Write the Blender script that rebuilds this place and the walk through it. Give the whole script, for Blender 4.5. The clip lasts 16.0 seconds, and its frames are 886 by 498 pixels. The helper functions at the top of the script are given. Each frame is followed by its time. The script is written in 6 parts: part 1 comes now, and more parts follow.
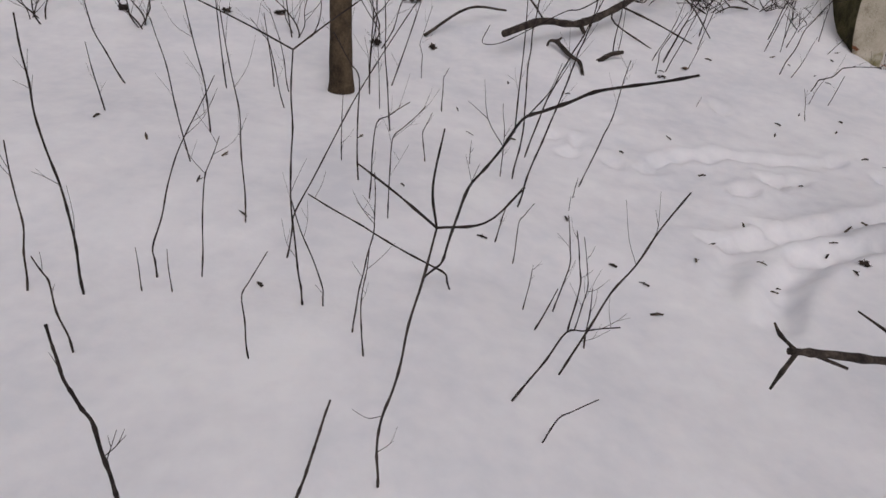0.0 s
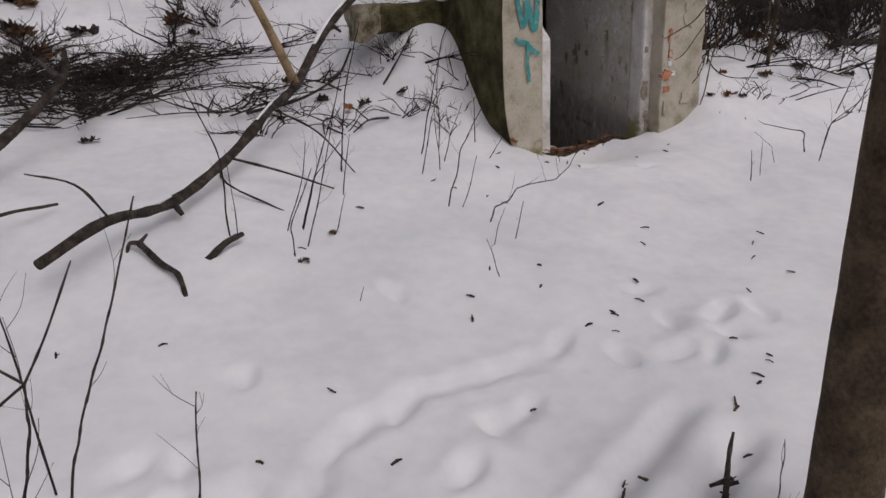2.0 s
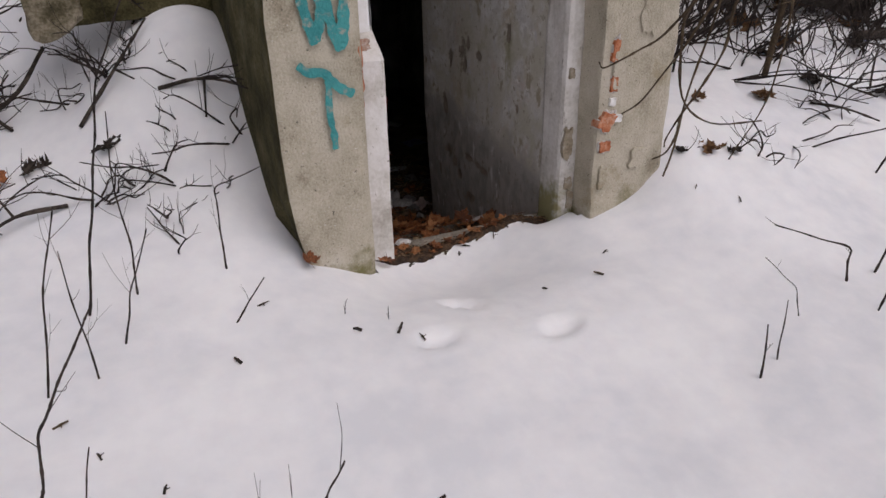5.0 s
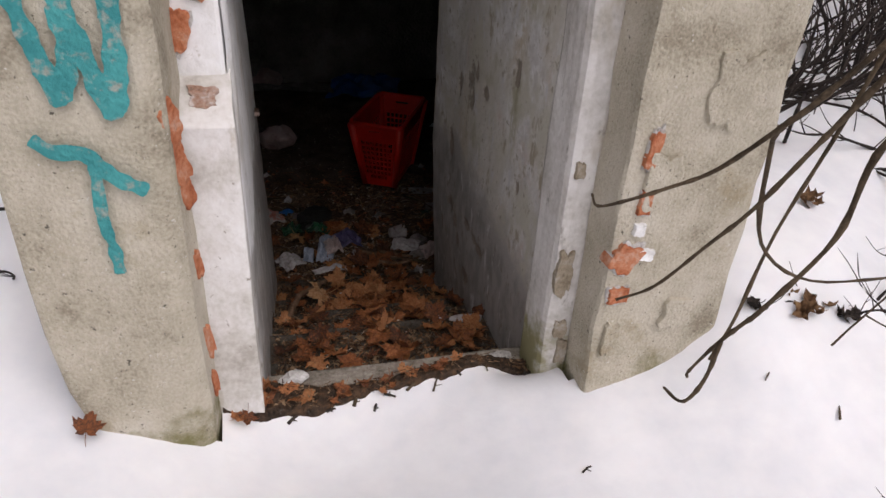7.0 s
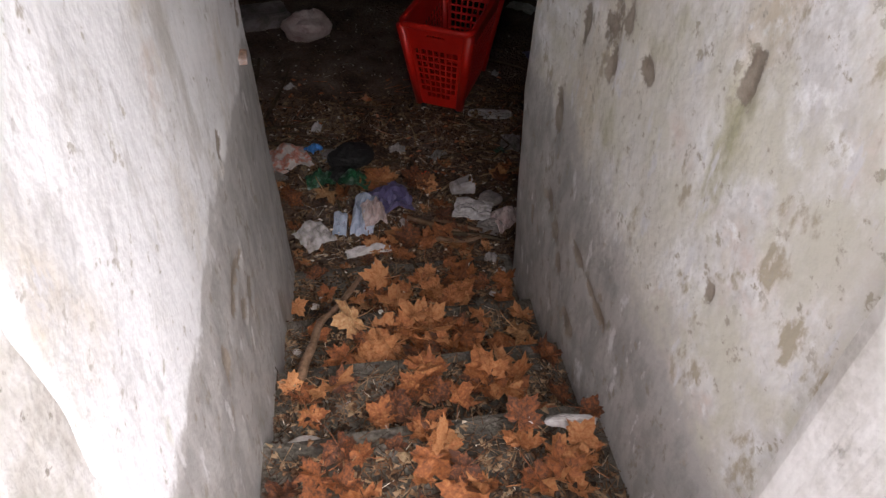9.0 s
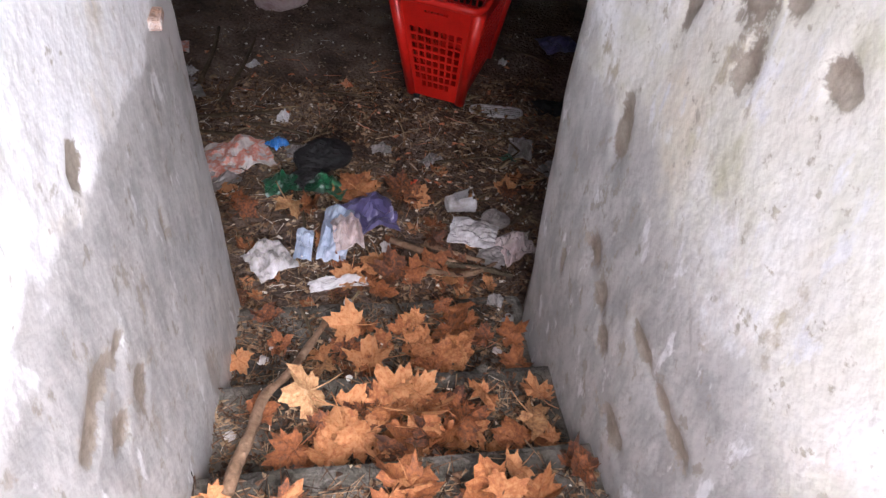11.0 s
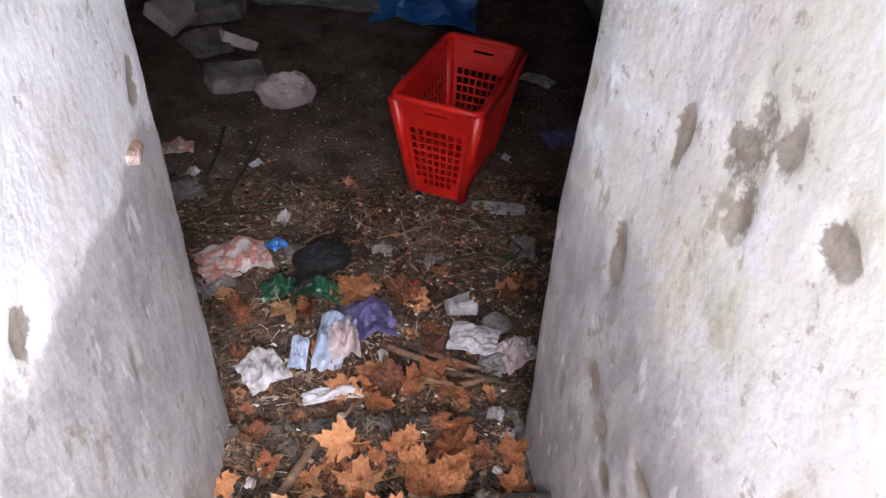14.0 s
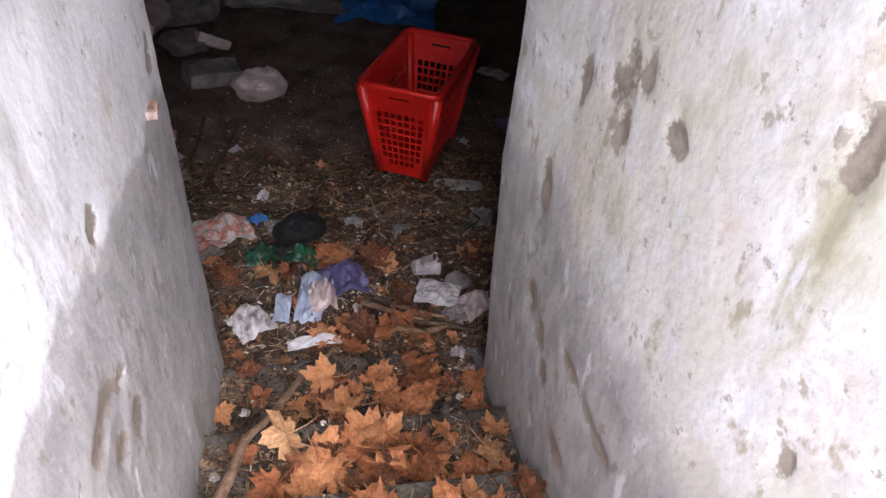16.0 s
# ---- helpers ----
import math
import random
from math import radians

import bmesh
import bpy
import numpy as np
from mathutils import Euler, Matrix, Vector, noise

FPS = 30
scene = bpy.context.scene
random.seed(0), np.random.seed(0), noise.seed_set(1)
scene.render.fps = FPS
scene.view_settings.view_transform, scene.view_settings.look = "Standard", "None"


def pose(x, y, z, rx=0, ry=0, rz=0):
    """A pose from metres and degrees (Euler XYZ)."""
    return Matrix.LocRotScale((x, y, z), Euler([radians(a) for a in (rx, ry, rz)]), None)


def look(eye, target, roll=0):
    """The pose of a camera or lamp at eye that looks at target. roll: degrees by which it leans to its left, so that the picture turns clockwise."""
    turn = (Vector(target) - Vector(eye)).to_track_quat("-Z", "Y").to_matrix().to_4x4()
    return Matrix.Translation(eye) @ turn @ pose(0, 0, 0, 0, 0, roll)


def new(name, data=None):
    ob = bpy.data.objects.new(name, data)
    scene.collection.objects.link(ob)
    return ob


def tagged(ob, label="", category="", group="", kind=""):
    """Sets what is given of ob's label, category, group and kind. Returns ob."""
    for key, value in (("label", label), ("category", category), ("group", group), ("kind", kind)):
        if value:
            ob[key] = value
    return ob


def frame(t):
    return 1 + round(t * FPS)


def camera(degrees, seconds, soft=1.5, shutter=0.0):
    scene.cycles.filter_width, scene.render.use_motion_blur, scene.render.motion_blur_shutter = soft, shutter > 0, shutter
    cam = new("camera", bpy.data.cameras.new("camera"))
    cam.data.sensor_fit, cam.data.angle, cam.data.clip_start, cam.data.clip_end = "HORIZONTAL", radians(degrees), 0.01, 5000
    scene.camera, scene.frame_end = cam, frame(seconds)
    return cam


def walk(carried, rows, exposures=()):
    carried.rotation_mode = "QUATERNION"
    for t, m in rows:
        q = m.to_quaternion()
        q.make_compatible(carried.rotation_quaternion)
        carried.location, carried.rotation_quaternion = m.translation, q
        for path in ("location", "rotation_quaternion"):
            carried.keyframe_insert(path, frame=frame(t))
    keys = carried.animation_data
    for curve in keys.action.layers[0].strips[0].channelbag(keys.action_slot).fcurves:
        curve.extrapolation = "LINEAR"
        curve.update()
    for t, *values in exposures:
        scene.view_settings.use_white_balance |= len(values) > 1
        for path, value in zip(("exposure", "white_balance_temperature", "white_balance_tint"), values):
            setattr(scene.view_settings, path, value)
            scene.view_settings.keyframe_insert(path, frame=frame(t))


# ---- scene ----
cam = camera(64.4, 16.0)
METRES, EYE, TILT, LEAN, TURN = 9.5, 1.5, -27.0, -3.5, 5.4
ROWS = [
    (0.0, 0.0, 0.0, 0.0, 0.0, 0.0, -0.0),
    (0.5, 0.019, 0.0376, 0.0194, -5.92, 0.68, 6.69),
    (1.0, 0.0407, 0.0756, 0.047, -12.92, -3.69, 8.47),
    (1.5, 0.059, 0.1242, 0.0747, -17.56, -4.52, 12.63),
    (2.0, 0.0901, 0.1617, 0.1034, -22.03, 1.93, 17.66),
    (2.5, 0.1116, 0.2035, 0.1256, -26.57, 8.85, 18.81),
    (3.0, 0.1356, 0.2449, 0.1443, -33.09, -3.08, 21.2),
    (3.5, 0.1738, 0.2823, 0.1643, -33.37, -3.69, 21.96),
    (4.0, 0.2174, 0.321, 0.1823, -33.34, -3.74, 20.82),
    (6.5, 0.4223, 0.4277, 0.2255, -14.74, -6.74, 12.06),
    (7.0, 0.4361, 0.46, 0.2407, -17.05, -5.91, 8.97),
    (7.5, 0.4448, 0.4869, 0.2509, -14.58, -10.38, 7.35),
    (8.0, 0.4603, 0.5206, 0.2701, -8.35, -9.96, 5.97),
    (8.5, 0.4599, 0.5577, 0.285, -5.21, -10.87, 2.34),
    (9.0, 0.4706, 0.5931, 0.2892, -12.22, -18.34, 7.93),
    (11.5, 0.4824, 0.6718, 0.2877, -12.11, -19.53, 3.36),
    (12.0, 0.4857, 0.6753, 0.2935, -10.22, -16.07, 3.51),
    (12.5, 0.4856, 0.6744, 0.2971, -10.06, -12.14, 3.9),
    (13.0, 0.4864, 0.6734, 0.2958, -10.99, -12.81, 4.48),
    (13.5, 0.4874, 0.6731, 0.2949, -11.48, -13.85, 4.82),
    (14.0, 0.4886, 0.6729, 0.2948, -11.91, -13.81, 5.27),
    (14.5, 0.4884, 0.6732, 0.2954, -11.28, -12.85, 5.31),
    (15.0, 0.4869, 0.668, 0.2946, -10.07, -12.61, 3.81),
    (15.5, 0.4855, 0.6563, 0.2923, -11.12, -12.88, 4.56),
    (16.0, 0.4808, 0.6367, 0.285, -14.8, -13.36, 6.18),
]
walk(cam, sorted([(t, pose(0, 0, EYE, TILT, LEAN, TURN) @ pose(METRES * x, METRES * y, METRES * z, 90 + pitch, roll, yaw)) for t, x, y, z, yaw, pitch, roll in ROWS] + [(8.7, look((3.811, 6.480, 1.750), (4.016, 8.035, 0.509), 2.3))], key=lambda row: row[0]),
     exposures=[(0.0, 0.0, 6500, 17), (1.0, -0.06, 6500, 17), (2.2, 0.02, 6500, 17), (2.6, 0.2, 6500, 17), (3.1, 0.06, 6500, 18), (3.7, 0.14, 6500, 18), (4.2, 0.2, 6500, 18), (6.3, 0.5, 6500, 17), (7.0, 0.75, 6500, 17), (7.5, 0.9, 6500, 17), (8.0, 1.5, 6450, 17), (8.5, 1.9, 6450, 17), (8.75, 2.05, 6450, 17), (9.0, 2.5, 6450, 16), (11.5, 4.0, 5850, 18), (13.0, 4.14, 5820, 18), (14.5, 4.14, 5820, 18), (15.5, 4.1, 5880, 18), (16.0, 3.6, 5950, 19)])

# ---- world and light ----
world = bpy.data.worlds.new("overcast_sky")
scene.world = world
world.use_nodes = True
wn = world.node_tree.nodes
sky = wn.new("ShaderNodeTexSky")
sky.sky_type, sky.sun_disc = "NISHITA", False
sky.sun_elevation, sky.sun_rotation = radians(55), radians(160)
sky.air_density, sky.dust_density, sky.ozone_density = 1.0, 6.0, 1.0
tone = wn.new("ShaderNodeHueSaturation")
tone.inputs["Saturation"].default_value = 0.25
world.node_tree.links.new(sky.outputs[0], tone.inputs["Color"])
world.node_tree.links.new(tone.outputs[0], wn["Background"].inputs[0])
wn["Background"].inputs[1].default_value = 0.058
sun = new("sun", bpy.data.lights.new("sun", "SUN"))
sun.data.energy, sun.data.angle, sun.data.color = 0.66, radians(70), (1.0, 0.97, 0.95)
sun.matrix_world = look((12.8, -24.2, 38.5), (4.05, 0, 0))


# ---- materials ----
def mat(name, cols, scale=3.0, fine=40.0, rough=0.8, bump=0.3, bump_scale=60.0, spec=0.3, spread=0.35, island=0.0, obj=0.0):
    """A two-scale procedural surface: broad patches between the colours, fine grain over them, relief from both."""
    m = bpy.data.materials.new(name)
    m.use_nodes = True
    n, l = m.node_tree.nodes, m.node_tree.links
    b = n["Principled BSDF"]
    tc = n.new("ShaderNodeTexCoord")
    big = n.new("ShaderNodeTexNoise")
    big.inputs["Scale"].default_value, big.inputs["Detail"].default_value, big.inputs["Roughness"].default_value = scale, 6, 0.62
    small = n.new("ShaderNodeTexNoise")
    small.inputs["Scale"].default_value, small.inputs["Detail"].default_value = fine, 5
    l.new(tc.outputs["Object"], big.inputs["Vector"])
    l.new(tc.outputs["Object"], small.inputs["Vector"])
    mix = n.new("ShaderNodeMath")
    mix.operation = "MULTIPLY_ADD"
    mix.inputs[1].default_value = 0.35
    l.new(small.outputs[0], mix.inputs[0])
    l.new(big.outputs[0], mix.inputs[2])
    fac = mix.outputs[0]
    if island or obj:
        src = n.new("ShaderNodeNewGeometry").outputs["Random Per Island"] if island else n.new("ShaderNodeObjectInfo").outputs["Random"]
        add = n.new("ShaderNodeMath")
        add.operation = "MULTIPLY_ADD"
        add.inputs[1].default_value = island or obj
        l.new(src, add.inputs[0])
        l.new(fac, add.inputs[2])
        off = n.new("ShaderNodeMath")
        off.operation = "SUBTRACT"
        off.inputs[1].default_value = (island or obj) / 2
        l.new(add.outputs[0], off.inputs[0])
        fac = off.outputs[0]
    ramp = n.new("ShaderNodeValToRGB")
    e = ramp.color_ramp.elements
    lo, hi = 0.675 - spread / 2, 0.675 + spread / 2
    while len(e) < len(cols):
        e.new(0.5)
    for i, c in enumerate(cols):
        e[i].position = lo + (hi - lo) * i / max(1, len(cols) - 1)
        e[i].color = (*c, 1)
    l.new(fac, ramp.inputs[0])
    l.new(ramp.outputs[0], b.inputs["Base Color"])
    b.inputs["Roughness"].default_value = rough
    b.inputs["Specular IOR Level"].default_value = spec
    if bump:
        bn = n.new("ShaderNodeTexNoise")
        bn.inputs["Scale"].default_value, bn.inputs["Detail"].default_value = bump_scale, 5
        l.new(tc.outputs["Object"], bn.inputs["Vector"])
        bp = n.new("ShaderNodeBump")
        bp.inputs["Strength"].default_value, bp.inputs["Distance"].default_value = bump, 0.02
        l.new(bn.outputs[0], bp.inputs["Height"])
        l.new(bp.outputs[0], b.inputs["Normal"])
    return m


def over(m, col, mask_scale, lo, hi, low_z=None, high_z=None, stretch=(1, 1, 1), line=None, rough=None):
    """Lays a second coat over a material where a noise passes lo to hi; low_z and high_z bound it in height, line in a slanting strip."""
    n, l = m.node_tree.nodes, m.node_tree.links
    b = n["Principled BSDF"]
    old = b.inputs["Base Color"].links[0].from_socket
    tc = n.new("ShaderNodeTexCoord")
    mp = n.new("ShaderNodeMapping")
    mp.inputs["Scale"].default_value = stretch
    mp.inputs["Location"].default_value = (mask_scale * 0.37, 1.7, lo * 9)
    nz = n.new("ShaderNodeTexNoise")
    nz.inputs["Scale"].default_value, nz.inputs["Detail"].default_value, nz.inputs["Roughness"].default_value = mask_scale, 7, 0.65
    l.new(tc.outputs["Object"], mp.inputs[0])
    l.new(mp.outputs[0], nz.inputs["Vector"])
    mr = n.new("ShaderNodeMapRange")
    mr.inputs[1].default_value, mr.inputs[2].default_value = lo, hi
    value = nz.outputs[0]
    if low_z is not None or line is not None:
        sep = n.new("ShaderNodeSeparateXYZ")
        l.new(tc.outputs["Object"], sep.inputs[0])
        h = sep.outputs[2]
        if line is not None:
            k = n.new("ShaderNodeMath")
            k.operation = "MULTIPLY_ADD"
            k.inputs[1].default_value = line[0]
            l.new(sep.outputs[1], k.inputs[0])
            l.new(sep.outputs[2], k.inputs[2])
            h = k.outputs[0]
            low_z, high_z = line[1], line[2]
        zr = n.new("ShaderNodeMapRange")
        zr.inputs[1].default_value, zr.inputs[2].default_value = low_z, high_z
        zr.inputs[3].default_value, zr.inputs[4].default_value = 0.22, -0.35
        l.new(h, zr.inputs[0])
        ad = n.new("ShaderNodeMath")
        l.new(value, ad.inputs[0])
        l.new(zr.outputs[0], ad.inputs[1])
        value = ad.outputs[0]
    l.new(value, mr.inputs[0])
    mx = n.new("ShaderNodeMix")
    mx.data_type = "RGBA"
    l.new(mr.outputs[0], mx.inputs[0])
    l.new(old, mx.inputs[6])
    mx.inputs[7].default_value = (*col, 1)
    l.new(mx.outputs[2], b.inputs["Base Color"])
    return m


snow = mat("snow", [(0.72, 0.73, 0.76), (0.80, 0.80, 0.82), (0.86, 0.86, 0.87)], 1.6, 12, 0.6, 0.12, 14, 0.2)
snow.node_tree.nodes["Principled BSDF"].inputs["Subsurface Weight"].default_value = 0.15
snow.node_tree.nodes["Principled BSDF"].inputs["Subsurface Radius"].default_value = (0.02, 0.025, 0.03)
concrete = mat("rough_concrete", [(0.27, 0.235, 0.175), (0.43, 0.39, 0.305), (0.52, 0.475, 0.385), (0.59, 0.55, 0.475)], 4, 120, 0.9, 0.5, 110, 0.2, 0.4)
over(concrete, (0.30, 0.24, 0.14), 3.0, 0.58, 0.72)
over(concrete, (0.19, 0.175, 0.08), 6.0, 0.58, 0.74, 0.3, 0.75)
over(concrete, (0.11, 0.10, 0.08), 38.0, 0.655, 0.69)
over(concrete, (0.16, 0.14, 0.11), 90.0, 0.64, 0.68)
over(concrete, (0.66, 0.64, 0.60), 70.0, 0.655, 0.69)
beam_end = mat("damp_pale_concrete", [(0.05, 0.045, 0.025), (0.14, 0.12, 0.075), (0.30, 0.26, 0.19), (0.42, 0.38, 0.31)], 7, 90, 0.95, 0.7, 60, 0.2, 0.45)
# moss-green concrete, with the flank's shade mixed into its dark colours
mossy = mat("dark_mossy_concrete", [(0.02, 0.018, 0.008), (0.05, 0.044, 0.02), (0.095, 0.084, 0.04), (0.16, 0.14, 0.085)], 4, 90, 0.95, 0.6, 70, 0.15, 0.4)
plaster = mat("white_plaster", [(0.56, 0.55, 0.53), (0.76, 0.75, 0.74), (0.84, 0.84, 0.84), (0.87, 0.87, 0.87)], 6.0, 60, 0.5, 0.17, 50, 0.45, 0.45)
over(plaster, (0.62, 0.605, 0.59), 5.0, 0.46, 0.68, stretch=(1, 1, 0.6))
over(plaster, (0.58, 0.56, 0.53), 12.0, 0.52, 0.68)
over(plaster, (0.52, 0.50, 0.47), 30.0, 0.58, 0.68)
over(plaster, (0.60, 0.53, 0.42), 2.4, 0.54, 0.66, stretch=(1, 1, 0.6))
over(plaster, (0.42, 0.41, 0.25), 3.1, 0.62, 0.72, stretch=(1, 1, 0.6))
over(plaster, (0.62, 0.50, 0.44), 2.0, 0.60, 0.70)
over(plaster, (0.42, 0.39, 0.34), 24.0, 0.635, 0.67)
over(plaster, (0.86, 0.86, 0.86), 11.0, 0.56, 0.64)
over(plaster, (0.36, 0.31, 0.25), 9.0, 0.67, 0.73, stretch=(1, 1, 0.45))


old_plaster = mat("old_grey_plaster", [(0.36, 0.34, 0.30), (0.54, 0.52, 0.49), (0.66, 0.64, 0.62), (0.73, 0.72, 0.70)], 5.0, 60, 0.7, 0.12, 70, 0.3, 0.45)
over(old_plaster, (0.36, 0.31, 0.22), 4.0, 0.56, 0.70, stretch=(1, 1, 0.4))
over(old_plaster, (0.27, 0.25, 0.22), 14.0, 0.62, 0.70, stretch=(1, 1, 0.5))
over(old_plaster, (0.25, 0.23, 0.12), 5.0, 0.58, 0.72, 0.3, 0.9)


jamb_plaster = mat("worn_jamb_plaster", [(0.40, 0.37, 0.33), (0.56, 0.54, 0.50), (0.68, 0.66, 0.64), (0.76, 0.75, 0.74)], 6.0, 60, 0.7, 0.2, 60, 0.3, 0.45)
over(jamb_plaster, (0.42, 0.37, 0.29), 7.0, 0.60, 0.70, stretch=(1, 1, 0.5))
over(jamb_plaster, (0.30, 0.27, 0.23), 30.0, 0.64, 0.68)


def passage_plaster(name, slope, edge, soft, coat, stains):
    """The plaster of a passage wall, with its older bare grey coat below a ragged, slightly sloping edge."""
    m = plaster.copy()
    m.name = name
    for col, scale, lo, hi, high in stains:
        over(m, col, scale, lo, hi, stretch=(1, 1, high))
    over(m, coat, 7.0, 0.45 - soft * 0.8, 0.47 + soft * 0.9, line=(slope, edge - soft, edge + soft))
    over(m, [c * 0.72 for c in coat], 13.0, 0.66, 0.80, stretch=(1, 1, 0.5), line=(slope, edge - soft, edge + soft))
    over(m, (0.30, 0.27, 0.23), 24.0, 0.79, 0.85, stretch=(1, 1, 0.6), line=(slope, edge - soft, edge + soft))
    over(m, (0.27, 0.24, 0.21), 8.0, 0.77, 0.86, stretch=(1, 1, 0.3), line=(slope, edge - 0.9, edge + 0.1))
    over(m, (0.66, 0.65, 0.65), 17.0, 0.60, 0.66, stretch=(1, 1, 0.4))
    over(m, (0.55, 0.53, 0.50), 5.0, 0.60, 0.70, stretch=(1, 1, 0.3))
    n, l = m.node_tree.nodes, m.node_tree.links
    old = n["Principled BSDF"].inputs["Base Color"].links[0].from_socket
    at = n.new("ShaderNodeAttribute")
    at.attribute_name = "bare"
    nz = n.new("ShaderNodeTexNoise")
    nz.inputs["Scale"].default_value, nz.inputs["Detail"].default_value, nz.inputs["Roughness"].default_value = 17, 8, 0.72
    tc = n.new("ShaderNodeTexCoord")
    l.new(tc.outputs["Object"], nz.inputs["Vector"])
    k = n.new("ShaderNodeMath")
    k.operation = "MULTIPLY_ADD"
    k.inputs[1].default_value = 2.6
    l.new(nz.outputs[0], k.inputs[0])
    l.new(at.outputs["Fac"], k.inputs[2])
    mr = n.new("ShaderNodeMapRange")
    mr.inputs[1].default_value, mr.inputs[2].default_value = 1.64, 1.86
    l.new(k.outputs[0], mr.inputs[0])
    cr = n.new("ShaderNodeValToRGB")
    cr.color_ramp.elements[0].position, cr.color_ramp.elements[1].position = 0.35, 0.65
    cr.color_ramp.elements[0].color, cr.color_ramp.elements[1].color = (0.16, 0.125, 0.095, 1), (0.38, 0.33, 0.27, 1)
    l.new(nz.outputs[0], cr.inputs[0])
    mx = n.new("ShaderNodeMix")
    mx.data_type = "RGBA"
    l.new(mr.outputs[0], mx.inputs[0])
    l.new(old, mx.inputs[6])
    l.new(cr.outputs[0], mx.inputs[7])
    l.new(mx.outputs[2], n["Principled BSDF"].inputs["Base Color"])
    return m


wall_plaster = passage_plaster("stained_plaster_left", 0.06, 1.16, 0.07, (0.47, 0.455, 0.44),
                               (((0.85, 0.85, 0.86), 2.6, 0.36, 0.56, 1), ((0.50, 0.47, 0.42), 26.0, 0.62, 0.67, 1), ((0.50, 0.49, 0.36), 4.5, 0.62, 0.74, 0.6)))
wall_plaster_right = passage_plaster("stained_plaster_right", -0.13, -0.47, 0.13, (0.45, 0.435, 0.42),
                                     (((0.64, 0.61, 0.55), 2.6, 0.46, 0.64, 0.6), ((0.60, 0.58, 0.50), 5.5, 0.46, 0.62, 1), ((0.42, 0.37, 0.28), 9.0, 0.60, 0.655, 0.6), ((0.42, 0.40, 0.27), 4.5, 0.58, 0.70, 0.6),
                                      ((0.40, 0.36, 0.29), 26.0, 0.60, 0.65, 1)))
bare_plaster = mat("bare_brown_plaster", [(0.20, 0.16, 0.11), (0.33, 0.28, 0.21), (0.45, 0.41, 0.36)], 14, 90, 0.9, 0.5, 60, 0.2)
dry_brown = mat("dead_brown_leaves", [(0.05, 0.025, 0.012), (0.13, 0.07, 0.035), (0.20, 0.12, 0.06)], 20, 80, 0.9, 0.6, 60, 0.2)
wet_mould = mat("wet_leaf_mould", [(0.016, 0.010, 0.006), (0.045, 0.027, 0.016), (0.10, 0.055, 0.028)], 30, 90, 0.8, 0.8, 60, 0.3)
brick = mat("orange_brick", [(0.26, 0.08, 0.04), (0.42, 0.14, 0.065), (0.50, 0.21, 0.115), (0.55, 0.33, 0.24)], 16, 90, 0.9, 0.6, 80, 0.2)
mortar = mat("grey_mortar", [(0.30, 0.28, 0.26), (0.48, 0.46, 0.44), (0.62, 0.60, 0.58), (0.72, 0.71, 0.70)], 22, 90, 0.95, 0.9, 70, 0.2, 0.4)
kerb_mat = mat("pale_worn_kerb", [(0.15, 0.13, 0.105), (0.24, 0.21, 0.175), (0.36, 0.33, 0.28)], 9, 90, 0.9, 0.7, 70, 0.2)
dusty_brick = mat("dusty_brick", [(0.20, 0.15, 0.12), (0.34, 0.20, 0.14), (0.42, 0.31, 0.26), (0.58, 0.53, 0.50)], 20, 90, 0.9, 0.6, 80, 0.2)
dirt = mat("dark_earth", [(0.058, 0.040, 0.031), (0.118, 0.083, 0.065), (0.19, 0.142, 0.112)], 5, 80, 0.95, 1.0, 60, 0.15)
over(dirt, (0.20, 0.16, 0.11), 55.0, 0.66, 0.72)
stone = mat("worn_stone_step", [(0.04, 0.035, 0.029), (0.085, 0.075, 0.062), (0.15, 0.138, 0.12)], 6, 90, 0.9, 0.7, 70, 0.2)
dark_plaster = mat("grimy_room_plaster", [(0.10, 0.10, 0.08), (0.20, 0.19, 0.17), (0.30, 0.29, 0.26)], 3, 50, 0.9, 0.6, 40, 0.2)
bark = mat("brown_bark", [(0.035, 0.025, 0.016), (0.075, 0.054, 0.034), (0.12, 0.088, 0.055)], 9, 80, 0.9, 0.8, 70, 0.2)
twig_bark = mat("dark_twig_bark", [(0.016, 0.012, 0.011), (0.034, 0.026, 0.023), (0.06, 0.046, 0.038)], 20, 90, 0.85, 0.4, 120, 0.25, obj=0.2)
log_bark = mat("black_branch_bark", [(0.02, 0.017, 0.015), (0.045, 0.036, 0.03), (0.10, 0.08, 0.065)], 14, 90, 0.9, 0.9, 60, 0.2)
branch_wood = mat("brown_branch_wood", [(0.10, 0.06, 0.035), (0.19, 0.115, 0.07), (0.28, 0.18, 0.12)], 12, 80, 0.85, 0.6, 60, 0.25)
pale_wood = mat("peeled_wood", [(0.16, 0.11, 0.06), (0.27, 0.19, 0.11), (0.34, 0.25, 0.15)], 10, 70, 0.8, 0.4, 60, 0.25)
leaf_mat = mat("dry_maple_leaf", [(0.055, 0.02, 0.01), (0.19, 0.06, 0.018), (0.30, 0.105, 0.033), (0.41, 0.19, 0.078)], 14, 60, 0.6, 0.4, 60, 0.4, 0.5, obj=0.45)
pale_leaf = mat("pale_maple_leaf", [(0.17, 0.07, 0.028), (0.34, 0.17, 0.07), (0.45, 0.26, 0.125), (0.52, 0.34, 0.19)], 14, 60, 0.6, 0.4, 60, 0.4, 0.5, obj=0.3)
